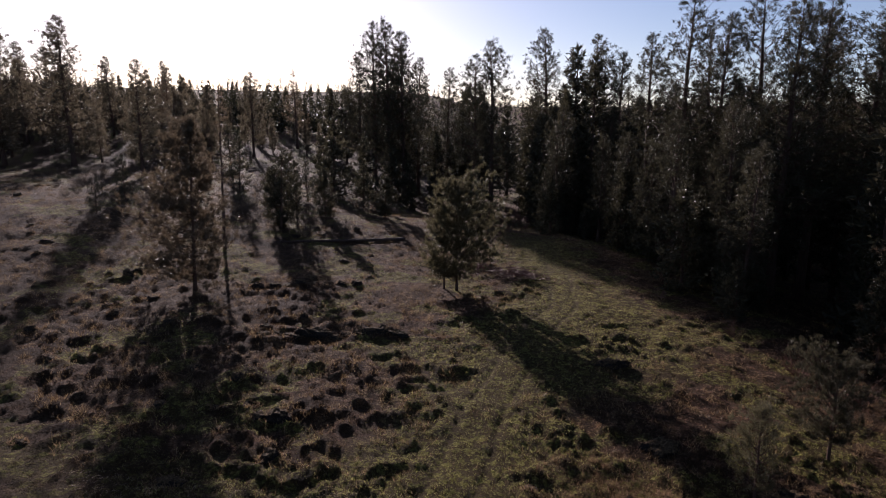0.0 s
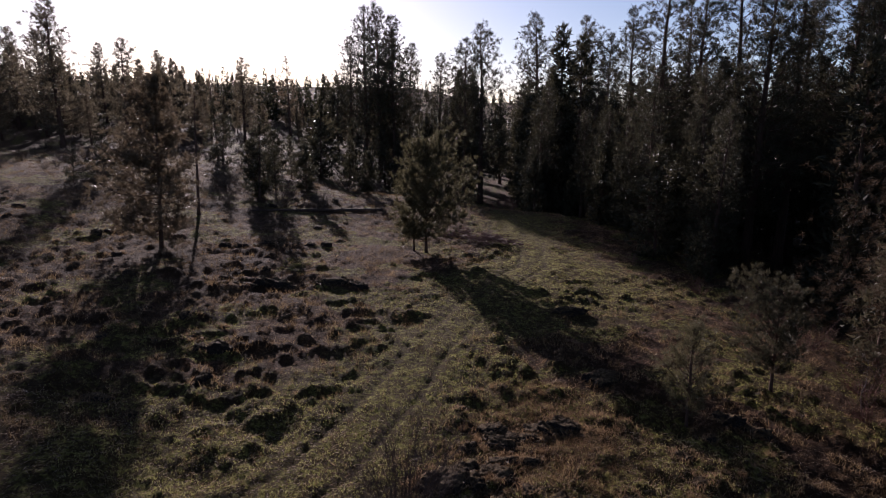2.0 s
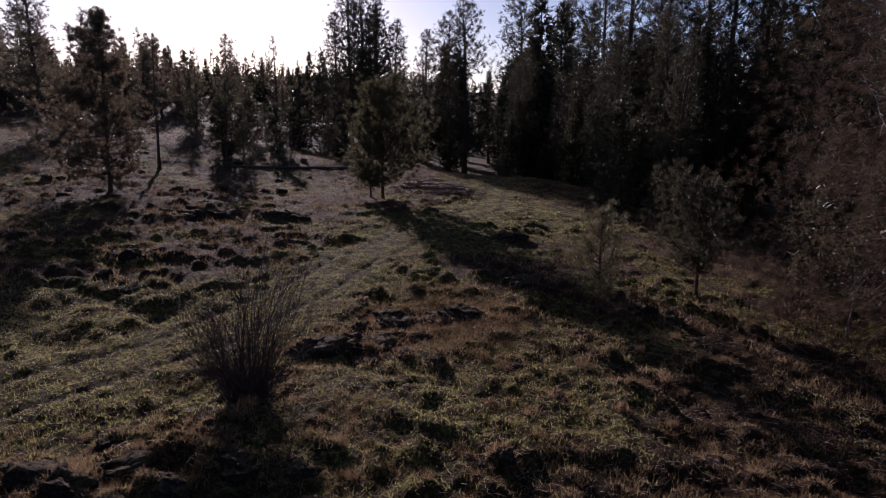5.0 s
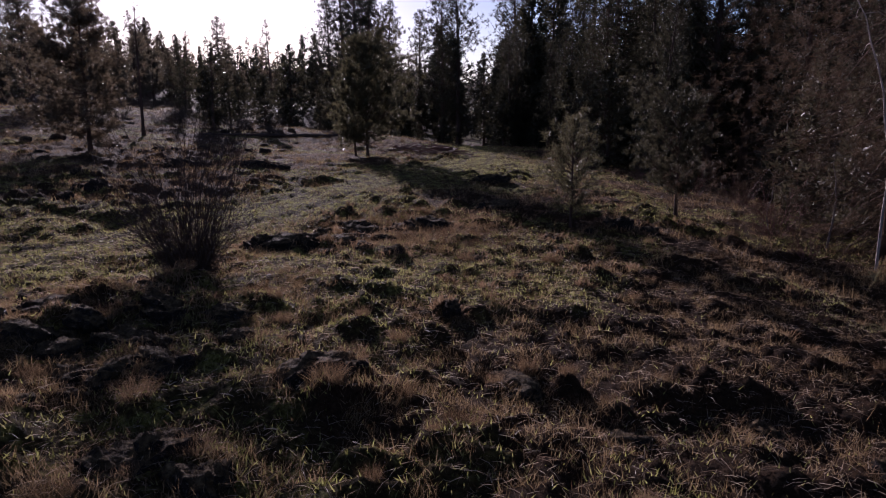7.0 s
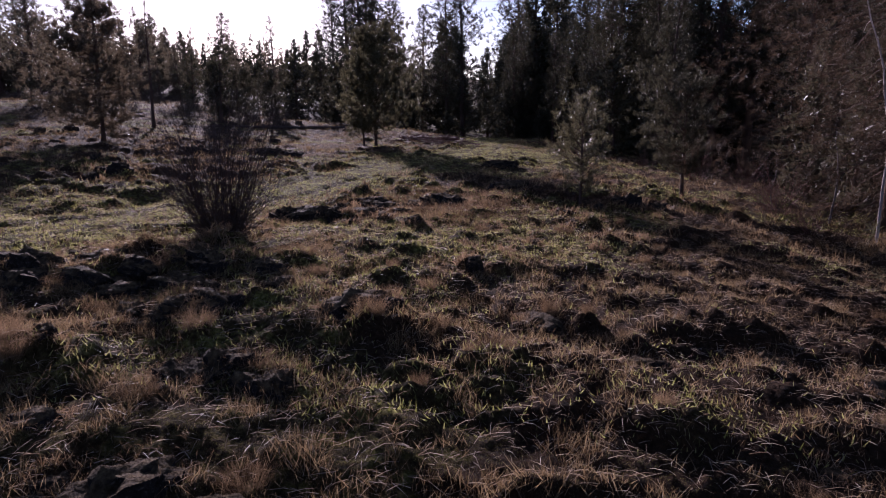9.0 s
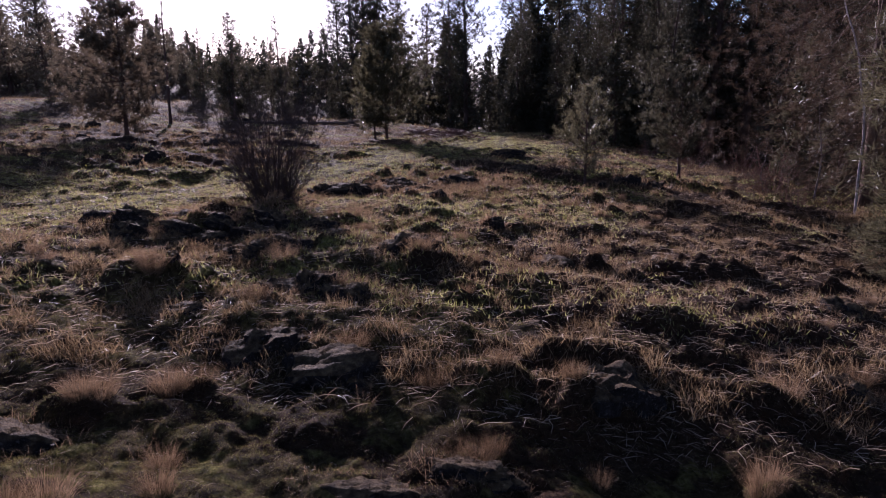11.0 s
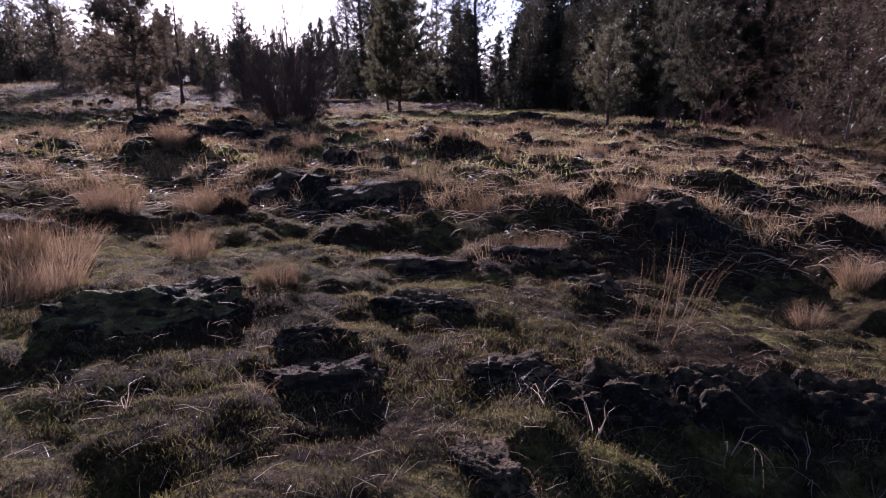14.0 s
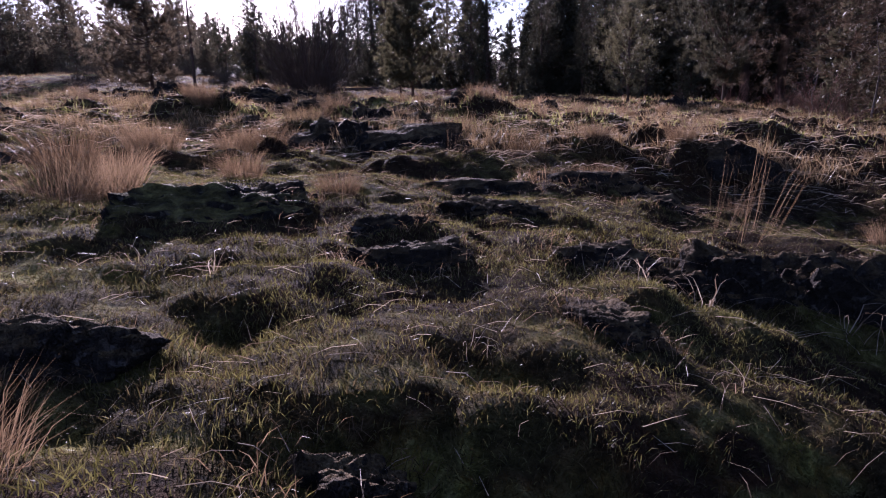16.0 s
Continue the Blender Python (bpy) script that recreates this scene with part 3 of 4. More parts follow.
YOUNG = pine_kind(21, 5, 0.05, 1.45, 14, 6, 14, 10, (0.28, 0.055), label="bushy young pine in the dry clearing", group="young pines", shape=0.55)
YOUNG_OPEN = pine_kind(22, 5, 0.12, 1.2, 12, 5, 10, 9, (0.26, 0.045), label="young pine with an open crown in the clearing", group="young pines", gap=0.15)
FIR = pine_kind(23, 7, 0.03, 1.7, 16, 6, 8, 5, (0.42, 0.14), name="young_fir", label="dense dark young fir under the taller pines", category="fir", group="undergrowth firs", shape=0.8)

# Tall trees that make the skyline over the wood.
for n, (x, y, h) in enumerate(((-20.5, 122, 22.6), (-17.2, 118, 28.5), (-14.2, 116, 30), (-11.4, 114, 29.1), (-13, 121, 26), (-9.7, 125, 26), (-4.1, 125, 25), (1.2, 108, 26.4), (4.0, 104, 28.2), (14.1, 112, 32.2), (18.3, 92, 27.4), (21.2, 90, 24.9))):
    TALL[n % 3].put(x, y, h, 67 * n)
for n, (x, y, h) in enumerate(((17, 52, 21.6), (20.2, 52, 20.5), (24.5, 53, 24.1), (32.8, 60, 25.5), (29.3, 48, 24.8), (29.7, 45, 25), (22, 58, 21), (17.5, 62, 20))):
    TALL[(3, 0, 3, 1, 3, 2, 3, 1)[n]].put(x, y, h, 101 * n + 20)

for n, (x, y, h) in enumerate(((23.2, 47, 21.5), (27, 50, 23.5), (33.5, 52, 25), (36.8, 55, 26))):
    TALL[n % 3].put(x, y, h, 77 * n + 5)

# The wood behind them.
rng = np.random.default_rng(5)
taken = [(17, 52), (20.2, 52), (24.5, 53), (32.8, 60), (29.3, 48), (29.7, 45), (22, 58), (17.5, 62), (14.1, 112), (18.3, 92), (21.2, 90), (17.0, 16.5), (17.6, 18.2)]
for n in range(3000):
    y = rng.uniform(8, 122)
    edge = float(np.interp(y, EDGE_Y, EDGE_X))
    x = edge + 1.0 + 34 * rng.random() ** 1.4
    if len(taken) > 117 or (y < 24 and x > 40) or min(math.hypot(x - a, y - b) for a, b in taken) < 2.5 + 0.045 * (x - edge):
        continue
    taken.append((x, y))
    deep = x - edge > 8 or y > 75
    h = rng.uniform(10, 14.5) + 4.5 * float(smooth_step(14.5, 38, x)) + 4 * float(smooth_step(55, 100, y)) if y > 26 else rng.uniform(9, 13)
    (BACK if deep else TALL)[int(rng.integers(2 if deep else 3))].put(x, y, h, rng.uniform(0, 360), rng.normal(0, 1.5))
for n in range(44):
    y = rng.uniform(15, 90)
    x = float(np.interp(y, EDGE_Y, EDGE_X)) + 0.3 + 7 * rng.random() ** 1.5
    FIR.put(x, y, rng.uniform(2.5, 7.5), rng.uniform(0, 360))
# Beyond the gap where the track leaves the clearing, and between the groups.
for n, (x, y) in enumerate(((-24, 126), (-16, 130), (-7, 134), (0.5, 120), (-3, 118), (3, 131), (15, 101), (16, 84), (12, 122), (-28, 131), (-1, 140), (18, 104), (9, 144), (3, 150), (-12, 145), (14, 138), (-5.5, 112), (13.5, 78))):
    BACK[n % 2].put(x, y, rng.uniform(17, 23) if x > -2 else rng.uniform(11, 15), 53 * n)
for n, (x, y, h) in enumerate(((-18, 85, 10.2), (-21, 92, 9.0), (-13.5, 82, 6.0), (-16, 98, 9.0), (2.2, 92, 6.0), (-4.5, 96, 7), (-9, 102, 8), (-12, 106, 9))):
    FIR.put(x, y, h, 40 * n)

# The hillside.
for n, (x, y, h) in enumerate(((-62.1, 98, 22.7), (-92.3, 130.6, 20.5), (-73.5, 98, 21.7), (-42.5, 81.5, 14.8), (-54, 115, 15.9), (-60.6, 141.3, 13.3), (-48.8, 124, 13.2), (-41.4, 122, 15.7), (-39.5, 147, 17.7), (-84, 112, 18), (-78, 118, 19))):
    HILL[(0, 1, 0, 1, 2, 0, 2, 1, 2, 0, 1)[n]].put(x, y, h, 83 * n)
spots = []


def rising(x, y, degrees):
    """How tall a tree at x, y must be to reach that many degrees over the level of the knoll."""
    return min(26.0, max(7.0, 3 + math.tan(radians(degrees)) * math.hypot(x - 4, y) - height(x, y)))


for n, (x, y, up) in enumerate(((-70, 200, 6.2), (-58.5, 200, 6.2), (-55, 205, 5.4), (-92, 190, 7.2), (-64, 190, 4.6), (-80, 196, 5.4), (-50, 196, 4.3), (-44, 210, 4.0), (-38, 214, 4.2))):
    spots.append((x, y))
    (HILL + FAR)[(1, 2, 2, 0, 3, 4, 3, 4, 3)[n]].put(x, y, rising(x, y, up), 71 * n)
for n in range(900):
    y = rng.uniform(100, 150)
    x = rng.uniform(-1.0 * y, -0.4 * y)
    if len(spots) > 48 or min(math.hypot(x - a, y - b) for a, b in spots) < 5.5:
        continue
    spots.append((x, y))
    (HILL[:2] + FAR)[int(rng.integers(4))].put(x, y, rising(x, y, rng.uniform(4.6, 8.0)), rng.uniform(0, 360), rng.normal(0, 1.5))
for n in range(6000):
    y = rng.uniform(128, 190)
    x = rng.uniform(-1.02 * y, -0.06 * y)
    if len(spots) > 122 or abs(x + 0.7 * y) < 5 and y < 150 or min(math.hypot(x - a, y - b) for a, b in spots) < 4.2:
        continue
    spots.append((x, y))
    (FAR + HILL[2:])[int(rng.integers(3))].put(x, y, rising(x, y, rng.uniform(4.6, 6.6) if x < -0.42 * y else rng.uniform(2.0, 3.6)), rng.uniform(0, 360), rng.normal(0, 1.5))


def far_wood():
    """The woods towards the horizon, too far off to count: small conifers of a few hundred sprays each."""
    g = np.random.default_rng(77)
    verts, faces, start = [], [], 0
    for n in range(1150):
        far = 185 + 520 * g.random() ** 1.6
        a = g.uniform(-0.95, 0.8)
        x, y, h = far * math.sin(a), far * math.cos(a), g.uniform(9, 15)
        m = 240 if far < 260 else 130
        u = g.random(m) ** 1.3
        ang = g.uniform(0, 2 * np.pi, m)
        r = h * 0.16 * (1 - u) ** 0.8 * np.sqrt(g.random(m)) + 0.1
        base = np.stack([x + r * np.cos(ang), y + r * np.sin(ang), float(land(x, y)) + h * (0.08 + 0.9 * u)], 1)
        v, f = blades(base, g.normal(0, 1, (m, 3)) + [0, 0, 0.4], g.uniform(0.8, 1.5, m) * (1.15 - 0.6 * u), (0.6 if far < 260 else 0.9) * (1.2 - 0.7 * u), g)
        verts.append(v)
        faces.append(f + start)
        start += len(v)
    tagged(new("far_wood", mesh_of("far_wood", np.concatenate(verts), np.concatenate(faces), NEEDLE)), "distant pine woods on the low ridge", "wood", kind="stuff")


far_wood()

# Young trees of the clearing.
YOUNG_A = pine_kind(31, 6.8, 0.13, 2.7, 18, 7, 19, 36, (0.22, 0.028), needle=NEEDLE_YOUNG, label="young ponderosa pine with two stems in the clearing", shape=0.5, thick=0.013, droop=-0.3)
YOUNG_A.put(-0.3, 38.2, 6.6, 30)
second = pine_kind(36, 5.2, 0.2, 1.3, 11, 5, 12, 11, (0.26, 0.035), needle=NEEDLE_YOUNG, label="leaning young pine grown against a taller one", thick=0.011, lean=0.01)
second.put(-1.1, 38.5, 5.3, 80, -7)
pine_kind(32, 2.9, 0.2, 0.85, 11, 6, 9, 22, (0.15, 0.013), needle=NEEDLE_YOUNG, droop=-0.3, label="thin young pine sapling beside a pointed rock", shape=0.5, thick=0.013).put(8.57, 16.1, 2.95, 15)
pine_kind(33, 3.6, 0.24, 1.35, 11, 7, 14, 34, (0.16, 0.016), droop=-0.35, label="bushy young pine with long needles and a forked trunk", shape=0.35, thick=0.017).put(12.2, 18.95, 3.25, 60)
pine_kind(34, 10.0, 0.1, 2.9, 26, 6, 24, 26, (0.26, 0.036), needle=NEEDLE_DRY, label="sparse thin-crowned pine with bare lower limbs", gap=0.08, thick=0.011).put(-15.6, 34.9, 9.9, 10)
pine_kind(35, 9.4, 0.3, 1.2, 13, 3, 6, 7, (0.26, 0.04), needle=NEEDLE_DRY, label="half-dead leaning pine with a bare top", gap=0.35, thick=0.012).put(-17.9, 45.5, 9.6, 200, -4)
for x, y, h, turn in ((-16.8, 55.2, 5.0, 90), (-13.6, 60.5, 4.6, 170), (-21, 74, 5, 20), (-8.5, 66, 4.2, 300)):
    YOUNG.put(x, y, h, turn)
for x, y, h, turn in ((-31.2, 51.6, 3.3, 40), (-16.0, 53.7, 6.8, 0), (-18.3, 72, 4.8, 250), (-14.8, 54.6, 4.6, 120), (-31, 56, 4.5, 140), (-25.5, 70, 6, 10), (-30, 80, 7.5, 220)):
    YOUNG_OPEN.put(x, y, h, turn)
# Trees that close the clearing beside the wood.
pine_kind(37, 14, 0.04, 3.9, 32, 7, 60, 16, (0.2, 0.007), needle=LARCH_TWIG, limb=0.002, name="larch_tree", category="larch", label="drooping brownish larch with fine hanging twigs", droop=0.5, gap=0.05, shape=0.45, thick=0.01).put(16.5, 15.7, 14.5, 10)
pine_kind(38, 6.5, 0.05, 1.35, 20, 6, 12, 26, (0.17, 0.011), needle=NEEDLE_YOUNG, label="young pine with pale-lit needles beside the wood", shape=0.3, gap=0.1).put(12.0, 6.7, 7.2, 30)


# ---- dead wood and shrubs ----
def stems(seed, count, h, spread, radius, twigs, bark, wild=0.25, power=2.0):
    g = np.random.default_rng(seed)
    made = []
    for n in range(count):
        paths = []
        a, out, tall = g.uniform(0, 6.283), spread * g.uniform(0.25, 1.0), h * (0.3 + 0.7 * g.random() ** power)
        s = np.linspace(0, 1, 6)
        root = np.array([math.cos(a), math.sin(a), 0]) * 0.3 * spread * math.sqrt(g.random())
        pts = root + np.stack([math.cos(a) * out * s ** 1.4, math.sin(a) * out * s ** 1.4, tall * s - 0.03], 1)
        pts[1:] += np.cumsum(g.normal(0, 0.02 * h, (5, 3)), axis=0)
        paths.append((pts, radius * (1.15 - s)))
        for q in range(twigs):
            k = g.uniform(0.3, 0.95)
            start = np.array([np.interp(k, s, pts[:, i]) for i in range(3)])
            way = np.array([math.cos(a), math.sin(a), 1.6]) * 0.4 + g.normal(0, wild * 1.6, 3)
            length = h * g.uniform(0.1, 0.28)
            mid = start + way * length * 0.5 + g.normal(0, 0.02 * h, 3)
            paths.append((np.array([start, mid, mid + (way + [0, 0, 0.35]) * length * 0.5]), radius * np.array([0.45, 0.3, 0.12])))
        made.append(tubes(paths, 3))
    return made


def shrub(name, seed, count, h, spread, radius, twigs, mat, label, inner=0):
    """inner: how many short stems fill its foot."""
    root = new(name)
    for v, f in stems(seed, count, h, spread, radius, twigs, mat, 0.25, 1.3 if inner else 2.0) + (stems(seed + 7, inner, 0.4 * h, 0.5 * spread, radius * 1.1, twigs, mat, 0.35) if inner else []):
        part("stem", mesh_of("stem", v, f, mat), root)
    return Kind(tagged(root, label, "shrub"), h)


shrub("bare_shrub", 51, 125, 2.3, 0.85, 0.0072, 9, LOG_WOOD, "tall leafless many-stemmed shrub in dry grass", 120).put(1.25, 9.55, 2.85)
low = shrub("low_shrub", 52, 22, 1.1, 0.7, 0.008, 12, TWIG_RED, "low leafless reddish shrub at the edge of the wood")
for x, y, h in ((14.6, 17.6, 1.4), (15.6, 19.6, 1.7), (16.4, 24.5, 1.6), (15.6, 27.5, 1.8), (14.2, 15.0, 0.9), (5.6, 78, 1.6), (7.6, 82, 1.8), (7.6, 100, 2.2), (9.2, 104, 2.4), (8.6, 97, 1.8), (12.9, 40, 0.9), (14.9, 33, 1.2)):
    low.put(x, y, h, 70 * x)


def brush_mesh(seed):
    """A low twiggy bush as one mesh: for the far margin of the clearing."""
    made = stems(seed, 34, 1.2, 0.9, 0.012, 7, BARK_GREY, 0.4)
    verts, faces, start = [], [], 0
    for v, f in made:
        verts.append(v)
        faces += [tuple(i + start for i in face) for face in f]
        start += len(v)
    return mesh_of("twiggy_bush", np.concatenate(verts), faces, TWIG_DULL)


BRUSH = [Kind(tagged(new("twiggy_bush", brush_mesh(560 + n)), "low leafless twiggy bush at the far side of the clearing", "shrub", "far bushes"), 1.2) for n in range(3)]
rng = np.random.default_rng(57)
for n in range(90):
    y = rng.uniform(50, 98)
    x = rng.uniform(-0.72 * y, -0.1 * y)
    BRUSH[n % 3].put(x, y, rng.uniform(0.7, 1.9), rng.uniform(0, 360))
shrub("twig_sapling", 53, 4, 0.34, 0.12, 0.0024, 5, BARK, "tiny bare twiggy sapling in the turf").put(4.33, -1.45, 0.24)
shrub("weed_stalk", 54, 5, 0.9, 0.25, 0.004, 4, BARK_GREY, "dead weed stalks standing at the shaded margin").put(8.4, 42, 1.1)


def bleached_stick():
    root = new("bleached_stick")
    x, y = 5.85, -1.24
    z = height(x, y) + 0.015
    v, f = tubes([(np.array([(x - 0.05, y + 0.05, z + 0.03), (x - 0.01, y + 0.0, z + 0.012), (x + 0.03, y - 0.05, z), (x + 0.05, y - 0.1, z)]), np.array([0.006, 0.01, 0.012, 0.007]))], 7)
    part("stem", mesh_of("stem", v, f, BARK_PALE, True), root)
    v, f = tubes([(np.array([(x + 0.02, y - 0.04, z), (x + 0.055, y - 0.03, z + 0.02), (x + 0.08, y - 0.02, z + 0.03)]), np.array([0.007, 0.005, 0.003]))], 5)
    part("side_twig", mesh_of("side_twig", v, f, BARK_PALE, True), root)
    tagged(root, "short bleached white stick lying in dark grass", "stick")


bleached_stick()


def bent_snag(name, pts, r0, label, mat, seed):
    """A bare dead stem with a few short stubs."""
    g = np.random.default_rng(seed)
    root = new(name)
    pts = np.array(pts, float)
    fine = np.linspace(0, 1, 14)
    line = np.stack([np.interp(fine, np.linspace(0, 1, len(pts)), pts[:, i]) for i in range(3)], 1)
    line[1:] += g.normal(0, 0.02, (13, 3))
    v, f = tubes([(line, r0 * (1.04 - fine))], 7)
    stem = part("stem", mesh_of("stem", v, f, mat, True), root)
    for q in range(12):
        k = g.uniform(0.3, 0.97)
        start = np.array([np.interp(k, fine, line[:, i]) for i in range(3)])
        way = g.normal(0, 1, 3) * [1, 1, 0.4] - [0, 0, 0.25]
        v, f = tubes([(np.array([start, start + way * 0.3, start + way * 0.5 - [0, 0, 0.15]]), r0 * np.array([0.25, 0.15, 0.05]))], 3)
        part("twig", mesh_of("twig", v, f, mat), root)
    return Kind(tagged(root, label, "dead tree"), 1.0)


bent_snag("dead_sapling", ((0, 0, -0.1), (-0.05, 0.0, 2.2), (-0.45, 0.0, 4.4), (-1.1, 0.0, 6.0), (-1.7, 0.1, 7.0)), 0.034, "pale dead sapling bent over beside the wood", BARK_PALE, 61).put(15.35, 14.2, 1.0)
bent_snag("dead_sapling", ((0, 0, -0.1), (0.1, 0.02, 1.2), (0.02, 0.1, 2.2), (-0.1, 0.1, 3.0)), 0.03, "thin grey dead sapling at the edge of the wood", BARK_GREY, 62).put(15.4, 16.4, 1.0)
bent_snag("dead_sapling", ((0, 0, -0.1), (-0.1, 0.02, 0.7), (0.08, 0.1, 1.3), (0.0, 0.1, 1.9)), 0.025, "thin grey dead sapling at the edge of the wood", BARK_GREY, 64).put(14.7, 18.2, 1.0)


def fallen_log():
    a, b = Vector((-15.0, 48.4, 0)), Vector((-5.0, 52.2, 0))
    a.z, b.z = height(a.x, a.y) + 0.0, height(b.x, b.y) + 0.08
    g = np.random.default_rng(63)
    s = np.linspace(0, 1, 22)
    line = np.array(a) * (1 - s[:, None]) + np.array(b) * s[:, None]
    line[:, 2] = np.maximum(line[:, 2], [height(p[0], p[1]) + 0.0 + 0.05 * k for p, k in zip(line, s)])
    line[:, 2] = np.convolve(np.pad(line[:, 2], 2, mode="edge"), np.ones(5) / 5, mode="valid")
    root = new("fallen_log")
    v, f = tubes([(line, 0.07 + 0.09 * s + g.normal(0, 0.012, 22))], 10)
    part("stem", mesh_of("stem", v, f, LOG_WOOD, True), root)
    for q in range(16):
        k = g.uniform(0.05, 0.9)
        p = np.array([np.interp(k, s, line[:, i]) for i in range(3)])
        way = np.array([g.normal(0, 0.5), g.normal(0, 0.6), g.uniform(0.2, 1.0)])
        v, f = tubes([(np.array([p, p + way * 0.4, p + way * g.uniform(0.5, 1.1)]), np.array([0.03, 0.02, 0.006]))], 4)
        part("branch_stub", mesh_of("branch_stub", v, f, LOG_WOOD), root)
    tagged(root, "long fallen pine log lying in the dry grass", "log")


fallen_log()


def slash_heap(name, x0, y0, length, width, tall, count, seed, label):
    """A heap of cut branches, thrown on one another."""
    g = np.random.default_rng(seed)
    root = new(name)
    for q in range(count):
        x, y = g.normal(0, 0.42) * length / 2, g.normal(0, 0.42) * width / 2
        lie = tall * max(0.0, 1 - (2 * x / length) ** 2) * g.random()
        z = height(x0 + x, y0 + y) + 0.02 + lie
        a, long = g.normal(2.3, 0.7), g.uniform(0.5, 1.9)
        d = np.array([math.cos(a), math.sin(a), g.normal(0.02, 0.14)]) * long / 2
        c = np.array([x0 + x, y0 + y, z])
        r = g.uniform(0.006, 0.03)
        v, f = tubes([(np.array([c - d, c + g.normal(0, 0.04, 3), c + d]), r * np.array([1, 0.8, 0.35]))], 4)
        part("branch", mesh_of("branch", v, f, TWIG_RED), root)
    tagged(root, label, "brush pile")


slash_heap("brush_pile", 3.6, 42.6, 5.0, 2.6, 0.55, 240, 71, "low heap of reddish cut branches in the grass")
slash_heap("brush_scatter", 1.4, 44.6, 3.4, 1.6, 0.25, 90, 72, "scattered dead branches beside the young pine")


# ---- rocks ----
def rock_mesh(seed, flat=0.6, facets=15, mat=ROCK, fine=4):
    """An angular boulder: a ball cut by planes, then roughened."""
    g = np.random.default_rng(seed)
    bm = bmesh.new()
    bmesh.ops.create_icosphere(bm, subdivisions=fine, radius=1.0)
    cuts = [(Vector(c).normalized(), d) for c, d in zip(g.normal(size=(facets, 3)), g.uniform(0.62, 1.05, facets))]
    cuts.append((Vector((g.normal(0, 0.15), g.normal(0, 0.15), 1)).normalized(), 0.7))
    off = Vector(g.uniform(0, 50, 3))
    for v in bm.verts:
        d = v.co.normalized()
        r = 1.0 / (abs(d.x) ** 3 + abs(d.y) ** 3 + abs(d.z) ** 3) ** 0.333
        r = min([r] + [k / max(0.05, d.dot(c)) for c, k in cuts if d.dot(c) > 0.05])
        p = d * r
        crag = noise.fractal(p * 1.7 + off, 0.7, 2.2, 6)
        strata = noise.noise(Vector((p.x * 1.5, p.y * 1.5, p.z * 9)) + off)
        r *= 1 + 0.2 * crag + 0.06 * strata - 0.2 * abs(noise.noise(p * 2.6 - off)) + 0.07 * noise.noise(p * 8 + off) + 0.04 * noise.noise(p * 21 + off) + (0.03 * noise.noise(p * 47 - off) if fine > 4 else 0.0)
        v.co = d * r
        v.co.z *= flat
    me = bpy.data.meshes.new("boulder")
    bm.to_mesh(me)
    bm.free()
    me.materials.append(mat)
    me.polygons.foreach_set("use_smooth", np.ones(len(me.polygons), dtype=bool))
    me.set_sharp_from_angle(angle=radians(42))
    return me


FLAT = (0.55, 0.7, 0.5, 0.8, 0.6, 0.42)
ROCKS = [rock_mesh(200 + n, FLAT[n]) for n in range(6)]
NEAR_ROCKS = [rock_mesh(200 + n, FLAT[n], fine=5) for n in range(6)] + [rock_mesh(204, 0.4, 22, ROCK_GREEN, 5)]


SKIRTS = []


def boulder(kind, x, y, sx, sy, sz, turn=0.0, sink=0.45, tilt=0.0, label="mossy dark basalt boulder half sunk in the turf", name="boulder"):
    """sx, sy: half widths; sz: how far it stands out of the turf."""
    ob = new(name, NEAR_ROCKS[kind] if y < 0 else ROCKS[kind])
    flat = (FLAT + (0.4,))[kind]
    k = 0.85 * sz / (flat * (1 - sink) * 0.62)
    k = min(k, 1.35 * max(sx, sy))
    SKIRTS.append((x, y, sx, sy, turn))
    ob.matrix_basis = pose(x, y, height(x, y) - sink * k * flat * 0.62, tilt, 0, turn) @ Matrix.Diagonal((sx, sy, k, 1))
    return tagged(ob, label, "rock", "boulders")


# Boulders by the landing place.
HANGING = "dark angular basalt boulder with dry grass hanging over it"
boulder(3, 5.42, -0.9, 0.23, 0.17, 0.23, 8, 0.55, label=HANGING)
boulder(1, 5.76, -0.84, 0.36, 0.19, 0.19, -12, 0.6, label=HANGING)
boulder(4, 6.16, -0.72, 0.3, 0.17, 0.13, 14, 0.6, label=HANGING)
boulder(5, 5.06, -0.84, 0.2, 0.14, 0.09, 10, label="low dark rock with drooping dry grass")
boulder(6, 3.72, -0.68, 0.4, 0.3, 0.08, 14, 0.6, label="flat-topped basalt boulder with bright moss on top")
boulder(0, 3.86, -0.42, 0.22, 0.14, 0.09, 30, 0.6, label="dark hump at the back of a mossy boulder")
boulder(5, 4.52, -1.04, 0.2, 0.14, 0.03, 12, 0.72, 5, label="low lichen-grey rock in the turf")
boulder(2, 4.4, -0.8, 0.15, 0.08, 0.04, 5, 0.65, label="low lichen-grey rock in the turf")
boulder(2, 3.95, -1.84, 0.22, 0.12, 0.11, 6, label="flat basalt rock with a lichened edge")
boulder(3, 4.53, -2.08, 0.11, 0.08, 0.1, 40, label="small angular dark rock in short grass")
boulder(5, 5.0, -1.42, 0.14, 0.09, 0.06, -50, label="small tilted lichened rock in short grass", tilt=14)
boulder(4, 4.7, -0.3, 0.24, 0.12, 0.05, 0, label="low dark rock ledge between the tussocks")
boulder(1, 5.5, 0.25, 0.22, 0.16, 0.06, 10)
boulder(5, 5.25, 0.62, 0.31, 0.16, 0.06, -10, label="flat pale lichened rock under a grass tuft")
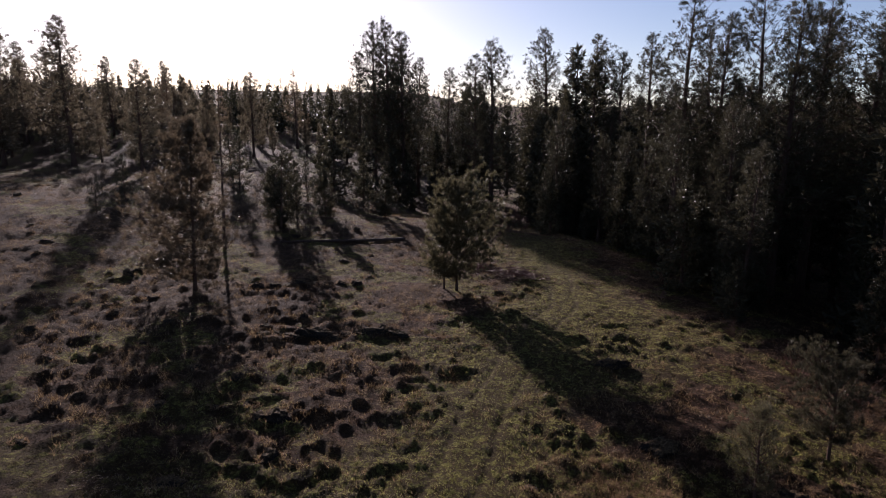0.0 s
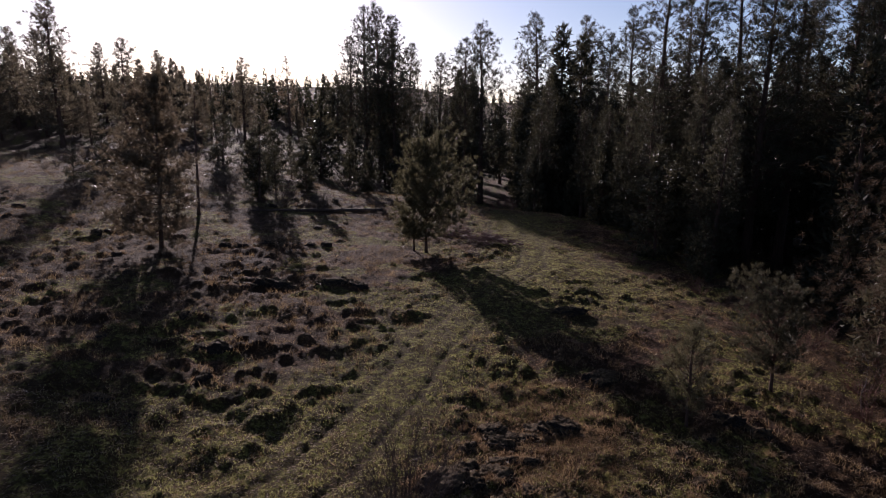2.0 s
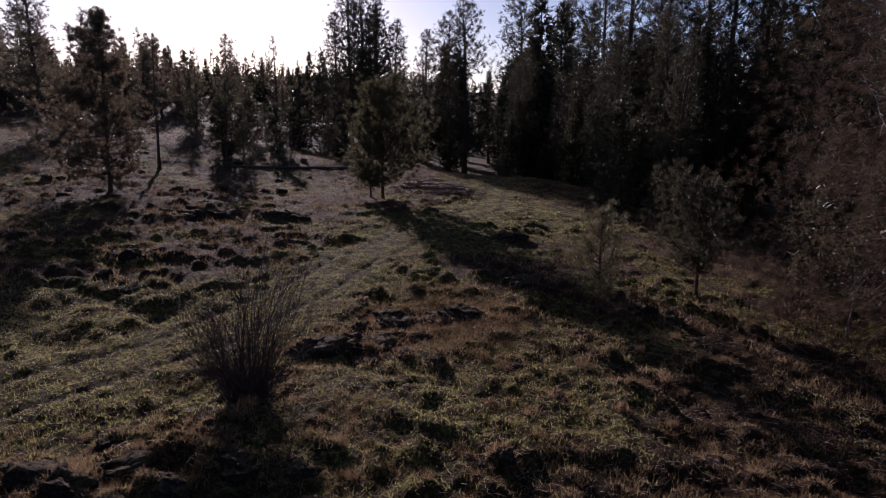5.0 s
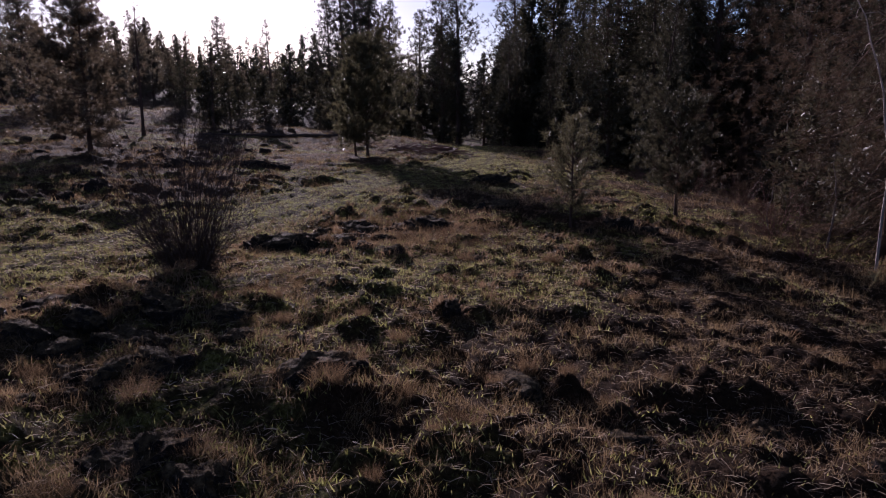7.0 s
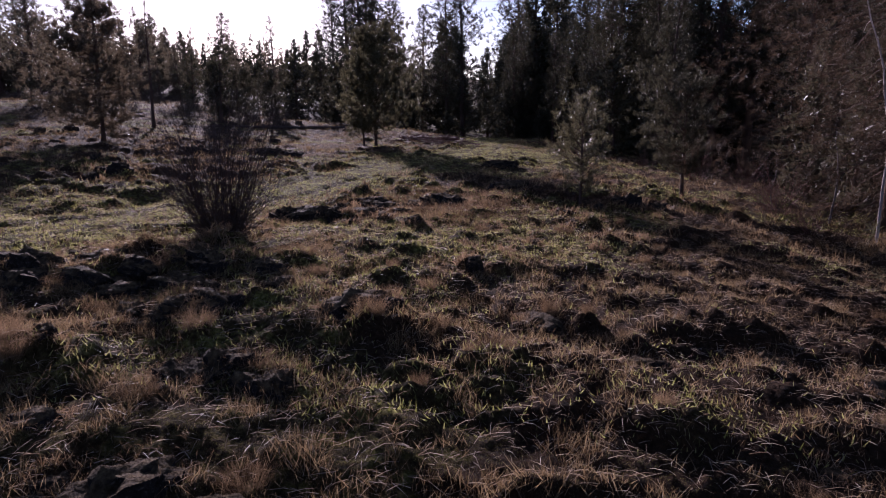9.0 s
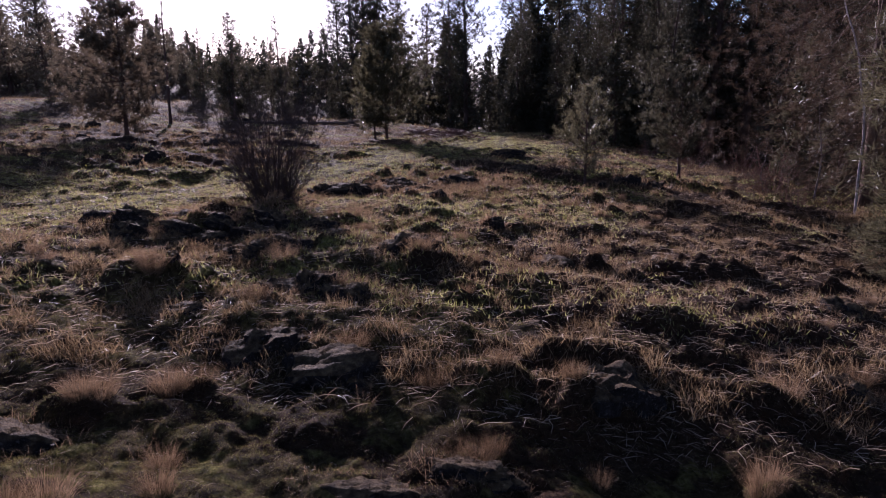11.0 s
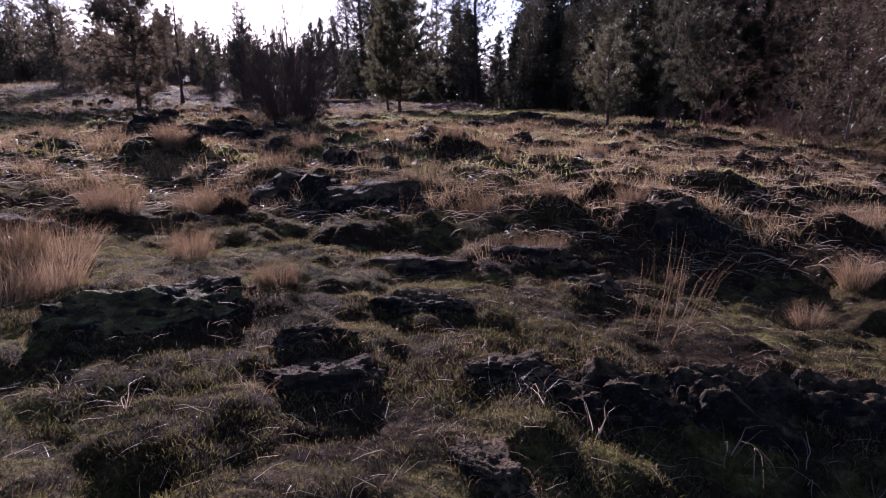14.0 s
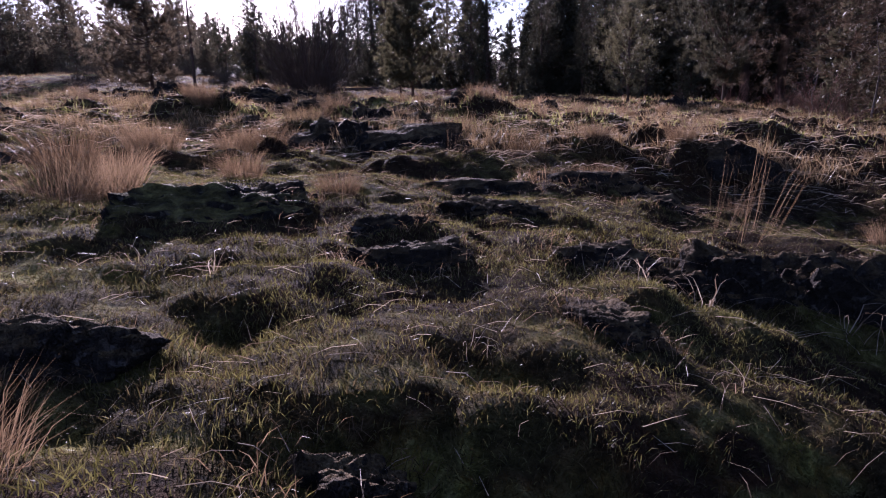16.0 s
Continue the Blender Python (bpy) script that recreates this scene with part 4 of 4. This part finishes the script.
boulder(2, 4.6, 0.35, 0.37, 0.2, 0.07, 0)
boulder(0, 4.1, 1.9, 0.61, 0.34, 0.16, 10, label="broad dark rock mound on the knoll")
boulder(3, 3.5, 2.3, 0.44, 0.3, 0.14, 60)
boulder(1, 6.35, 1.95, 0.55, 0.36, 0.16, 25, label="broad dark rock mound on the knoll")
boulder(2, 2.2, 0.6, 0.46, 0.3, 0.12, 0)
boulder(3, 4.45, 5.5, 0.50, 0.3, 0.14, 40)
boulder(5, 6.4, 6.0, 0.44, 0.3, 0.10, 120)
rng = np.random.default_rng(8)
for n in range(15):
    k = n / 14
    x, y = -0.7 + 4.6 * k + rng.normal(0, 0.22), 7.4 - 3.3 * k + rng.normal(0, 0.35)
    w = rng.uniform(0.18, 0.46)
    boulder(int(rng.integers(6)), x, y, w, w * rng.uniform(0.55, 0.9), w * rng.uniform(0.3, 0.55), rng.uniform(0, 360), tilt=rng.normal(0, 8), label="dark grass-grown rock in the broken edge of the knoll")
for x, y, sx, sy, sz, turn in ((0.6, 6.95, 0.4, 0.3, 0.2, 10), (1.95, 7.1, 0.4, 0.3, 0.24, 40), (1.5, 8.2, 0.42, 0.32, 0.2, 5)):
    boulder(int(10 * sx) % 6, x, y, sx, sy, sz, turn, label="dark grass-grown rock at the foot of the bare shrub")
for x, y, sx, sz, turn in ((0.2, 6.3, 0.5, 0.3, 10), (0.9, 6.0, 0.45, 0.28, -15), (1.5, 5.75, 0.4, 0.24, 20), (2.1, 6.1, 0.5, 0.32, 5), (2.6, 5.6, 0.38, 0.24, -30), (0.6, 7.0, 0.5, 0.3, 35), (1.9, 7.3, 0.45, 0.34, 0), (2.7, 7.2, 0.4, 0.26, 15), (3.2, 6.5, 0.36, 0.24, -10), (1.2, 8.3, 0.45, 0.3, 25), (-0.4, 6.6, 0.5, 0.3, -5)):
    boulder(int(7 * x + 20) % 6, x, y, sx, 0.6 * sx, sz, turn, label="dark grass-grown rock in the ledge below the bare shrub")
boulder(0, 2.0, 12.3, 0.7, 0.5, 0.5, 15, label="dark basalt block of the broken outcrop")
boulder(1, 2.95, 12.7, 0.5, 0.4, 0.35, -30, label="dark basalt block of the broken outcrop")
# The outcrop across the knoll.
for n in range(34):
    k = rng.random()
    x, y = (1.4 + 2.4 * k, 11.8 + 1.6 * k) if n % 2 else (2.5 + 2.9 * k, 14.3 + 1.3 * k)
    w = rng.uniform(0.2, 0.6)
    boulder(int(rng.integers(6)), x + rng.normal(0, 0.25), y + rng.normal(0, 0.25), w, w * rng.uniform(0.5, 0.8), w * rng.uniform(0.4, 0.75), rng.uniform(-40, 40), tilt=rng.normal(0, 10), label="dark basalt block of the broken outcrop")
boulder(3, 9.85, 16.5, 0.42, 0.6, 0.62, 30, label="pointed dark rock standing in dry grass", tilt=-14)
boulder(1, 10.4, 15.9, 0.5, 0.5, 0.3, 80)
boulder(2, 6.7, 26.3, 0.9, 0.5, 0.35, 10)
boulder(0, 6.8, 19.0, 0.9, 0.6, 0.4, 20, label="low dark earth-covered rock mound")
# Rocks and low banks on the open slope.
boulder(3, -5.95, 19.3, 0.42, 0.36, 0.55, 10, label="squat dark rock standing alone on the slope")
boulder(1, -6.7, 19.4, 0.35, 0.3, 0.35, 50)
boulder(2, -7.9, 15.2, 0.5, 0.4, 0.4, 0)
for n in range(11):
    boulder(n % 6, -9.2 + 0.62 * n, 27.6 + 0.16 * n + 0.3 * math.sin(2.3 * n), 0.62 + 0.15 * math.sin(5 * n), 0.4, 0.3 + 0.1 * math.sin(3.1 * n), 12 * math.sin(37 * n), label="dark rock in a low bank across the slope")
for n in range(8):
    boulder((n + 3) % 6, -12.3 + 0.8 * n, 36.3 + 0.26 * n, 0.5, 0.35, 0.24 + 0.08 * math.sin(4.1 * n), 61 * n, label="dark rock in a low bank across the slope")
rng = np.random.default_rng(9)
for n in range(52):
    x, y = rng.uniform(-24, -5), rng.uniform(14, 36)
    if abs(float(from_track(x, y))) > 2:
        s = rng.uniform(0.16, 0.42)
        boulder(int(rng.integers(6)), x, y, s, s * rng.uniform(0.5, 0.9), s * rng.uniform(0.35, 0.65), rng.uniform(0, 360), label="small dark rock on the grassy slope")
for n in range(70):
    y = rng.uniform(34, 78)
    x = rng.uniform(-0.75 * y, -0.12 * y)
    s = rng.uniform(0.2, 0.55)
    boulder(int(rng.integers(6)), x, y, s, s * rng.uniform(0.6, 1), s * rng.uniform(0.45, 0.8), rng.uniform(0, 360), label="small dark rock on the grassy slope")
for n in range(60):
    x, y = rng.uniform(-2, 14), rng.uniform(2, 18)
    if abs(float(from_track(x, y))) > 2:
        s = rng.uniform(0.1, 0.3)
        boulder(int(rng.integers(6)), x, y, s, s * rng.uniform(0.6, 1), s * rng.uniform(0.6, 1.0), rng.uniform(0, 360), label="small dark rock between the tussocks")


# ---- grass ----
def tuft_mesh(seed, h, spread, count, width, mat, bend=0.35):
    g = np.random.default_rng(seed)
    a, r = g.uniform(0, 6.283, count), spread * 0.3 * np.sqrt(g.random(count))
    base = np.stack([r * np.cos(a), r * np.sin(a), np.full(count, -0.02)], 1)
    out = g.uniform(0.05, 0.75, count) * spread / h
    way = np.stack([out * np.cos(a), out * np.sin(a), np.ones(count)], 1) + g.normal(0, 0.1, (count, 3))
    v, f = blades(base, way, h * g.uniform(0.45, 1.05, count), width, g, bend)
    return mesh_of("grass_tuft", v, f, mat)


def tuft_kind(seed, h, spread, count, width, mat, label):
    return Kind(tagged(new("grass_tuft", tuft_mesh(seed, h, spread, count, width, mat)), label, "grass", "bunchgrass tufts"), h)


TUFTS = [tuft_kind(300 + n, 0.3, (0.26, 0.34, 0.22)[n], (620, 520, 480)[n], 0.0014, STRAW, "dry tawny bunchgrass tuft") for n in range(3)]
STALKS = tuft_kind(310, 0.6, 0.3, 14, 0.0015, STRAW, "sparse tall straw stalks of bunchgrass")
for n, (x, y, h) in enumerate(((2.95, -0.25, 0.34), (3.0, 0.0, 0.3), (3.4, 0.5, 0.26), (5.3, 0.8, 0.24), (5.15, 0.9, 0.2), (5.42, 0.95, 0.22), (4.96, 1.75, 0.26), (4.7, 5.7, 0.3), (5.3, 5.2, 0.3), (5.8, 4.7, 0.28), (4.1, -2.2, 0.2), (4.02, -2.28, 0.22), (3.25, -0.45, 0.3), (3.15, -0.6, 0.3), (3.54, 0.17, 0.26), (4.1, -0.2, 0.2), (4.2, 2.4, 0.28), (6.1, 0.9, 0.2), (3.0, 1.4, 0.3), (2.6, 1.2, 0.28), (6.6, 0.3, 0.22), (7.1, 0.8, 0.24), (6.9, -0.2, 0.2))):
    TUFTS[n % 3].put(x, y, 1.1 * h, 77 * n)
for x, y, h in ((5.74, -0.3, 0.66), (5.66, -0.2, 0.5), (5.85, -0.1, 0.55), (4.5, 1.2, 0.4), (5.05, 2.2, 0.45), (3.2, 0.6, 0.42)):
    STALKS.put(x, y, h, 20 * x - 100, 16)
rng = np.random.default_rng(12)
for n in range(34):
    x, y = HUMMOCKS[n + 2][:2]
    TUFTS[n % 3].put(x, y + 0.05, rng.uniform(0.2, 0.36), rng.uniform(0, 360))
for n in range(150):
    x, y = rng.uniform(-1, 13), 1 + 17 * rng.random() ** 1.2
    if abs(float(from_track(x, y))) > 1.8 and layered(np.array([x]), np.array([y]), 2.0, 55)[0] > 0.42:
        TUFTS[int(rng.integers(3))].put(x, y, rng.uniform(0.14, 0.36), rng.uniform(0, 360))


def arching_mesh(seed, count, reach, mat):
    """Long stalks that rise and fall over in a bow, as thin ribbons."""
    g = np.random.default_rng(seed)
    verts, faces = [], []
    for n in range(count):
        a, far, tall = g.uniform(0, 6.283), reach * g.uniform(0.4, 1.0), reach * g.uniform(0.35, 0.8)
        t = np.linspace(0, 1, 8)
        out = np.array([math.cos(a), math.sin(a), 0.0])
        side = np.array([-math.sin(a), math.cos(a), 0.0]) + g.normal(0, 0.3, 3)
        root = np.append(g.normal(0, 0.03, 2), -0.01)
        line = root + out * (far * t ** 1.3)[:, None] + np.array([0, 0, 1.0]) * (tall * (2.1 * t - 1.75 * t * t))[:, None] + np.cumsum(g.normal(0, 0.006, (8, 3)), 0)
        w = (0.0016 * (1.1 - t))[:, None] * side / np.linalg.norm(side)
        k = len(verts) * 16
        verts.append(np.stack([line - w, line + w], 1).reshape(-1, 3))
        faces += [(k + 2 * i, k + 2 * i + 1, k + 2 * i + 3, k + 2 * i + 2) for i in range(7)]
    return mesh_of("arching_grass", np.concatenate(verts), faces, mat)


ARCH = [Kind(tagged(new("arching_grass", arching_mesh(330 + n, 13, 0.26, LITTER)), "bleached grass stalks bowing over the rocks", "grass", "arching grass"), 0.26) for n in range(3)]
for n, (x, y, h) in enumerate(((5.16, -1.02, 0.24), (5.3, -1.12, 0.26), (5.05, -0.98, 0.2), (5.72, -1.1, 0.28), (5.92, -1.05, 0.26), (6.02, -1.2, 0.24), (4.7, -1.62, 0.16), (5.2, -1.65, 0.18), (4.3, -1.15, 0.16), (4.05, -1.3, 0.18), (3.8, -1.25, 0.16), (5.5, -1.75, 0.2), (5.85, -1.7, 0.22), (4.9, -1.25, 0.14))):
    ARCH[n % 3].put(x, y, h, 131 * n)
def turf(name, count, region, size, width, mat, seed, label, dens, bend=0.5, lump=0.25, gap=0.0):
    """A carpet of short blades over a stretch of the ground, in clumps."""
    g = np.random.default_rng(seed)
    x, y = region(g, count)
    clump = layered(x, y, lump, 91, 2)
    keep = (dens(x, y) > g.random(len(x))) & (clump > gap + 0.08 * g.random(len(x)))
    x, y, clump = x[keep], y[keep], clump[keep]
    z = terrain(x, y)
    base = np.stack([x, y, z - 0.006], 1)
    way = np.stack([g.normal(0, 0.55, len(x)), g.normal(0, 0.55, len(x)), np.ones(len(x))], 1)
    v, f = blades(base, way, size * g.uniform(0.5, 1.3, len(x)) * (0.5 + clump + (2.5 * (clump - gap) if gap else 0.0)), width, g, bend)
    tagged(new(name, mesh_of(name, v, f, mat)), label, "grass", kind="stuff")


def wedge(near, far, half=0.72, power=1.0):
    def region(g, count):
        d = (near ** power + (far ** power - near ** power) * g.random(count)) ** (1 / power)
        return 4.8 + (0.35 + d) * half * g.uniform(-1, 1, count) - 0.06 * d, -2.8 + d
    return region


turf("short_turf", 230000, wedge(0.4, 5.5, 0.9, 1.3), 0.03, 0.0014, SHADED_DRY, 401, "short dry turf between the rocks", lambda x, y: (0.3 + 0.5 * (layered(x, y, 0.5, 61) > 0.48)), 0.35)
turf("green_turf", 330000, wedge(0.4, 6.0, 0.9, 1.3), 0.028, 0.0016, SHADED_GREEN, 402, "short green moss and grass between the rocks", lambda x, y: (1 - 0.5 * smooth_step(5.2, 6.0, x)) * (1 - 0.45 * smooth_step(-1.3, -1.9, y)) * (0.4 + 0.6 * (layered(x, y, 0.7, 62) > 0.36)), 0.35)
turf("knoll_turf", 300000, wedge(4.5, 17, 0.78, 1.3), 0.08, 0.007, TURF_BLADE, 403, "dry tussocky turf on the knoll", lambda x, y: between_ruts(x, y) * (1 - 0.6 * shaded_slope(x, y)) * (1 - 0.8 * greenness(x, y)) * (0.25 + 0.75 * (layered(x, y, 0.9, 63) > 0.45)), 0, 0.3, 0.45)
turf("field_turf", 640000, wedge(15, 95, 0.8, 1.3), 0.13, 0.016, TURF_BLADE, 404, "dry tussocky grass of the clearing", lambda x, y: between_ruts(x, y) * (1 - 0.85 * greenness(x, y)) * (0.3 + 0.7 * (layered(x, y, 1.3, 64) > 0.42)), 0, 0.42, 0.49)
turf("field_moss", 420000, wedge(6, 62, 0.72, 1.3), 0.07, 0.016, GREEN_BLADE, 405, "short green grass along the wheel track", lambda x, y: between_ruts(x, y) * greenness(x, y), 0)



def around(x0, y0, sx, sy):
    return lambda g, count: (g.normal(x0, sx, count), g.normal(y0, sy, count))


turf("straw_patch", 14000, around(5.0, 15.3, 1.2, 1.7), 0.17, 0.006, STRAW, 406, "thick pale dry grass beside the outcrop", lambda x, y: np.ones_like(x), 0.5)


def litter(count, near, far, size, width, seed, label):
    """Bleached stems that lie loose on the turf."""
    g = np.random.default_rng(seed)
    x, y = wedge(near, far, 0.8, 1.5)(g, count)
    base = np.stack([x, y, terrain(x, y) + g.uniform(0.0, 0.03, count)], 1)
    a = g.uniform(0, 6.283, count)
    way = np.stack([np.cos(a), np.sin(a), g.uniform(-0.05, 0.45, count)], 1)
    v, f = blades(base, way, size * g.uniform(0.4, 1.2, count), width, g, 0.7)
    tagged(new("straw_litter", mesh_of("straw_litter", v, f, LITTER)), label, "grass", kind="stuff")


litter(3200, 0.5, 5.0, 0.09, 0.0011, 411, "loose bleached straw lying on the turf")
litter(32000, 4.0, 18, 0.17, 0.0045, 412, "loose bleached straw lying on the knoll")


def skirts():
    """Dry grass that grows round the foot of each rock and hangs over its edge."""
    g = np.random.default_rng(421)
    bases, ways, sizes = [], [], []
    for x, y, sx, sy, turn in SKIRTS:
        m = int(320 * min(1.0, 2.2 * (sx + sy))) if y < 9 else 90 if y < 19 else 50
        a = g.uniform(0, 6.283, m)
        k = g.uniform(0.7, 1.3, m)
        c, s = math.cos(radians(turn)), math.sin(radians(turn))
        px, py = sx * k * np.cos(a), sy * k * np.sin(a)
        wx, wy = x + c * px - s * py, y + s * px + c * py
        bases.append(np.stack([wx, wy, terrain(wx, wy) - 0.01], 1))
        ways.append(np.stack([g.normal(0, 0.5, m), g.normal(0, 0.5, m), np.ones(m)], 1))
        sizes.append(g.uniform(0.4, 1.2, m) * (0.07 if y < 0.5 else 0.13 if y < 8 else 0.22))
    base, size = np.concatenate(bases), np.concatenate(sizes)
    v, f = blades(base, np.concatenate(ways), size, 0.0016 + 0.0024 * (base[:, 1] > 0.5) + 0.012 * (base[:, 1] > 8), g, 0.6)
    tagged(new("rock_grass", mesh_of("rock_grass", v, f, STRAW)), "dry grass fringing the feet of the rocks", "grass", kind="stuff")


skirts()
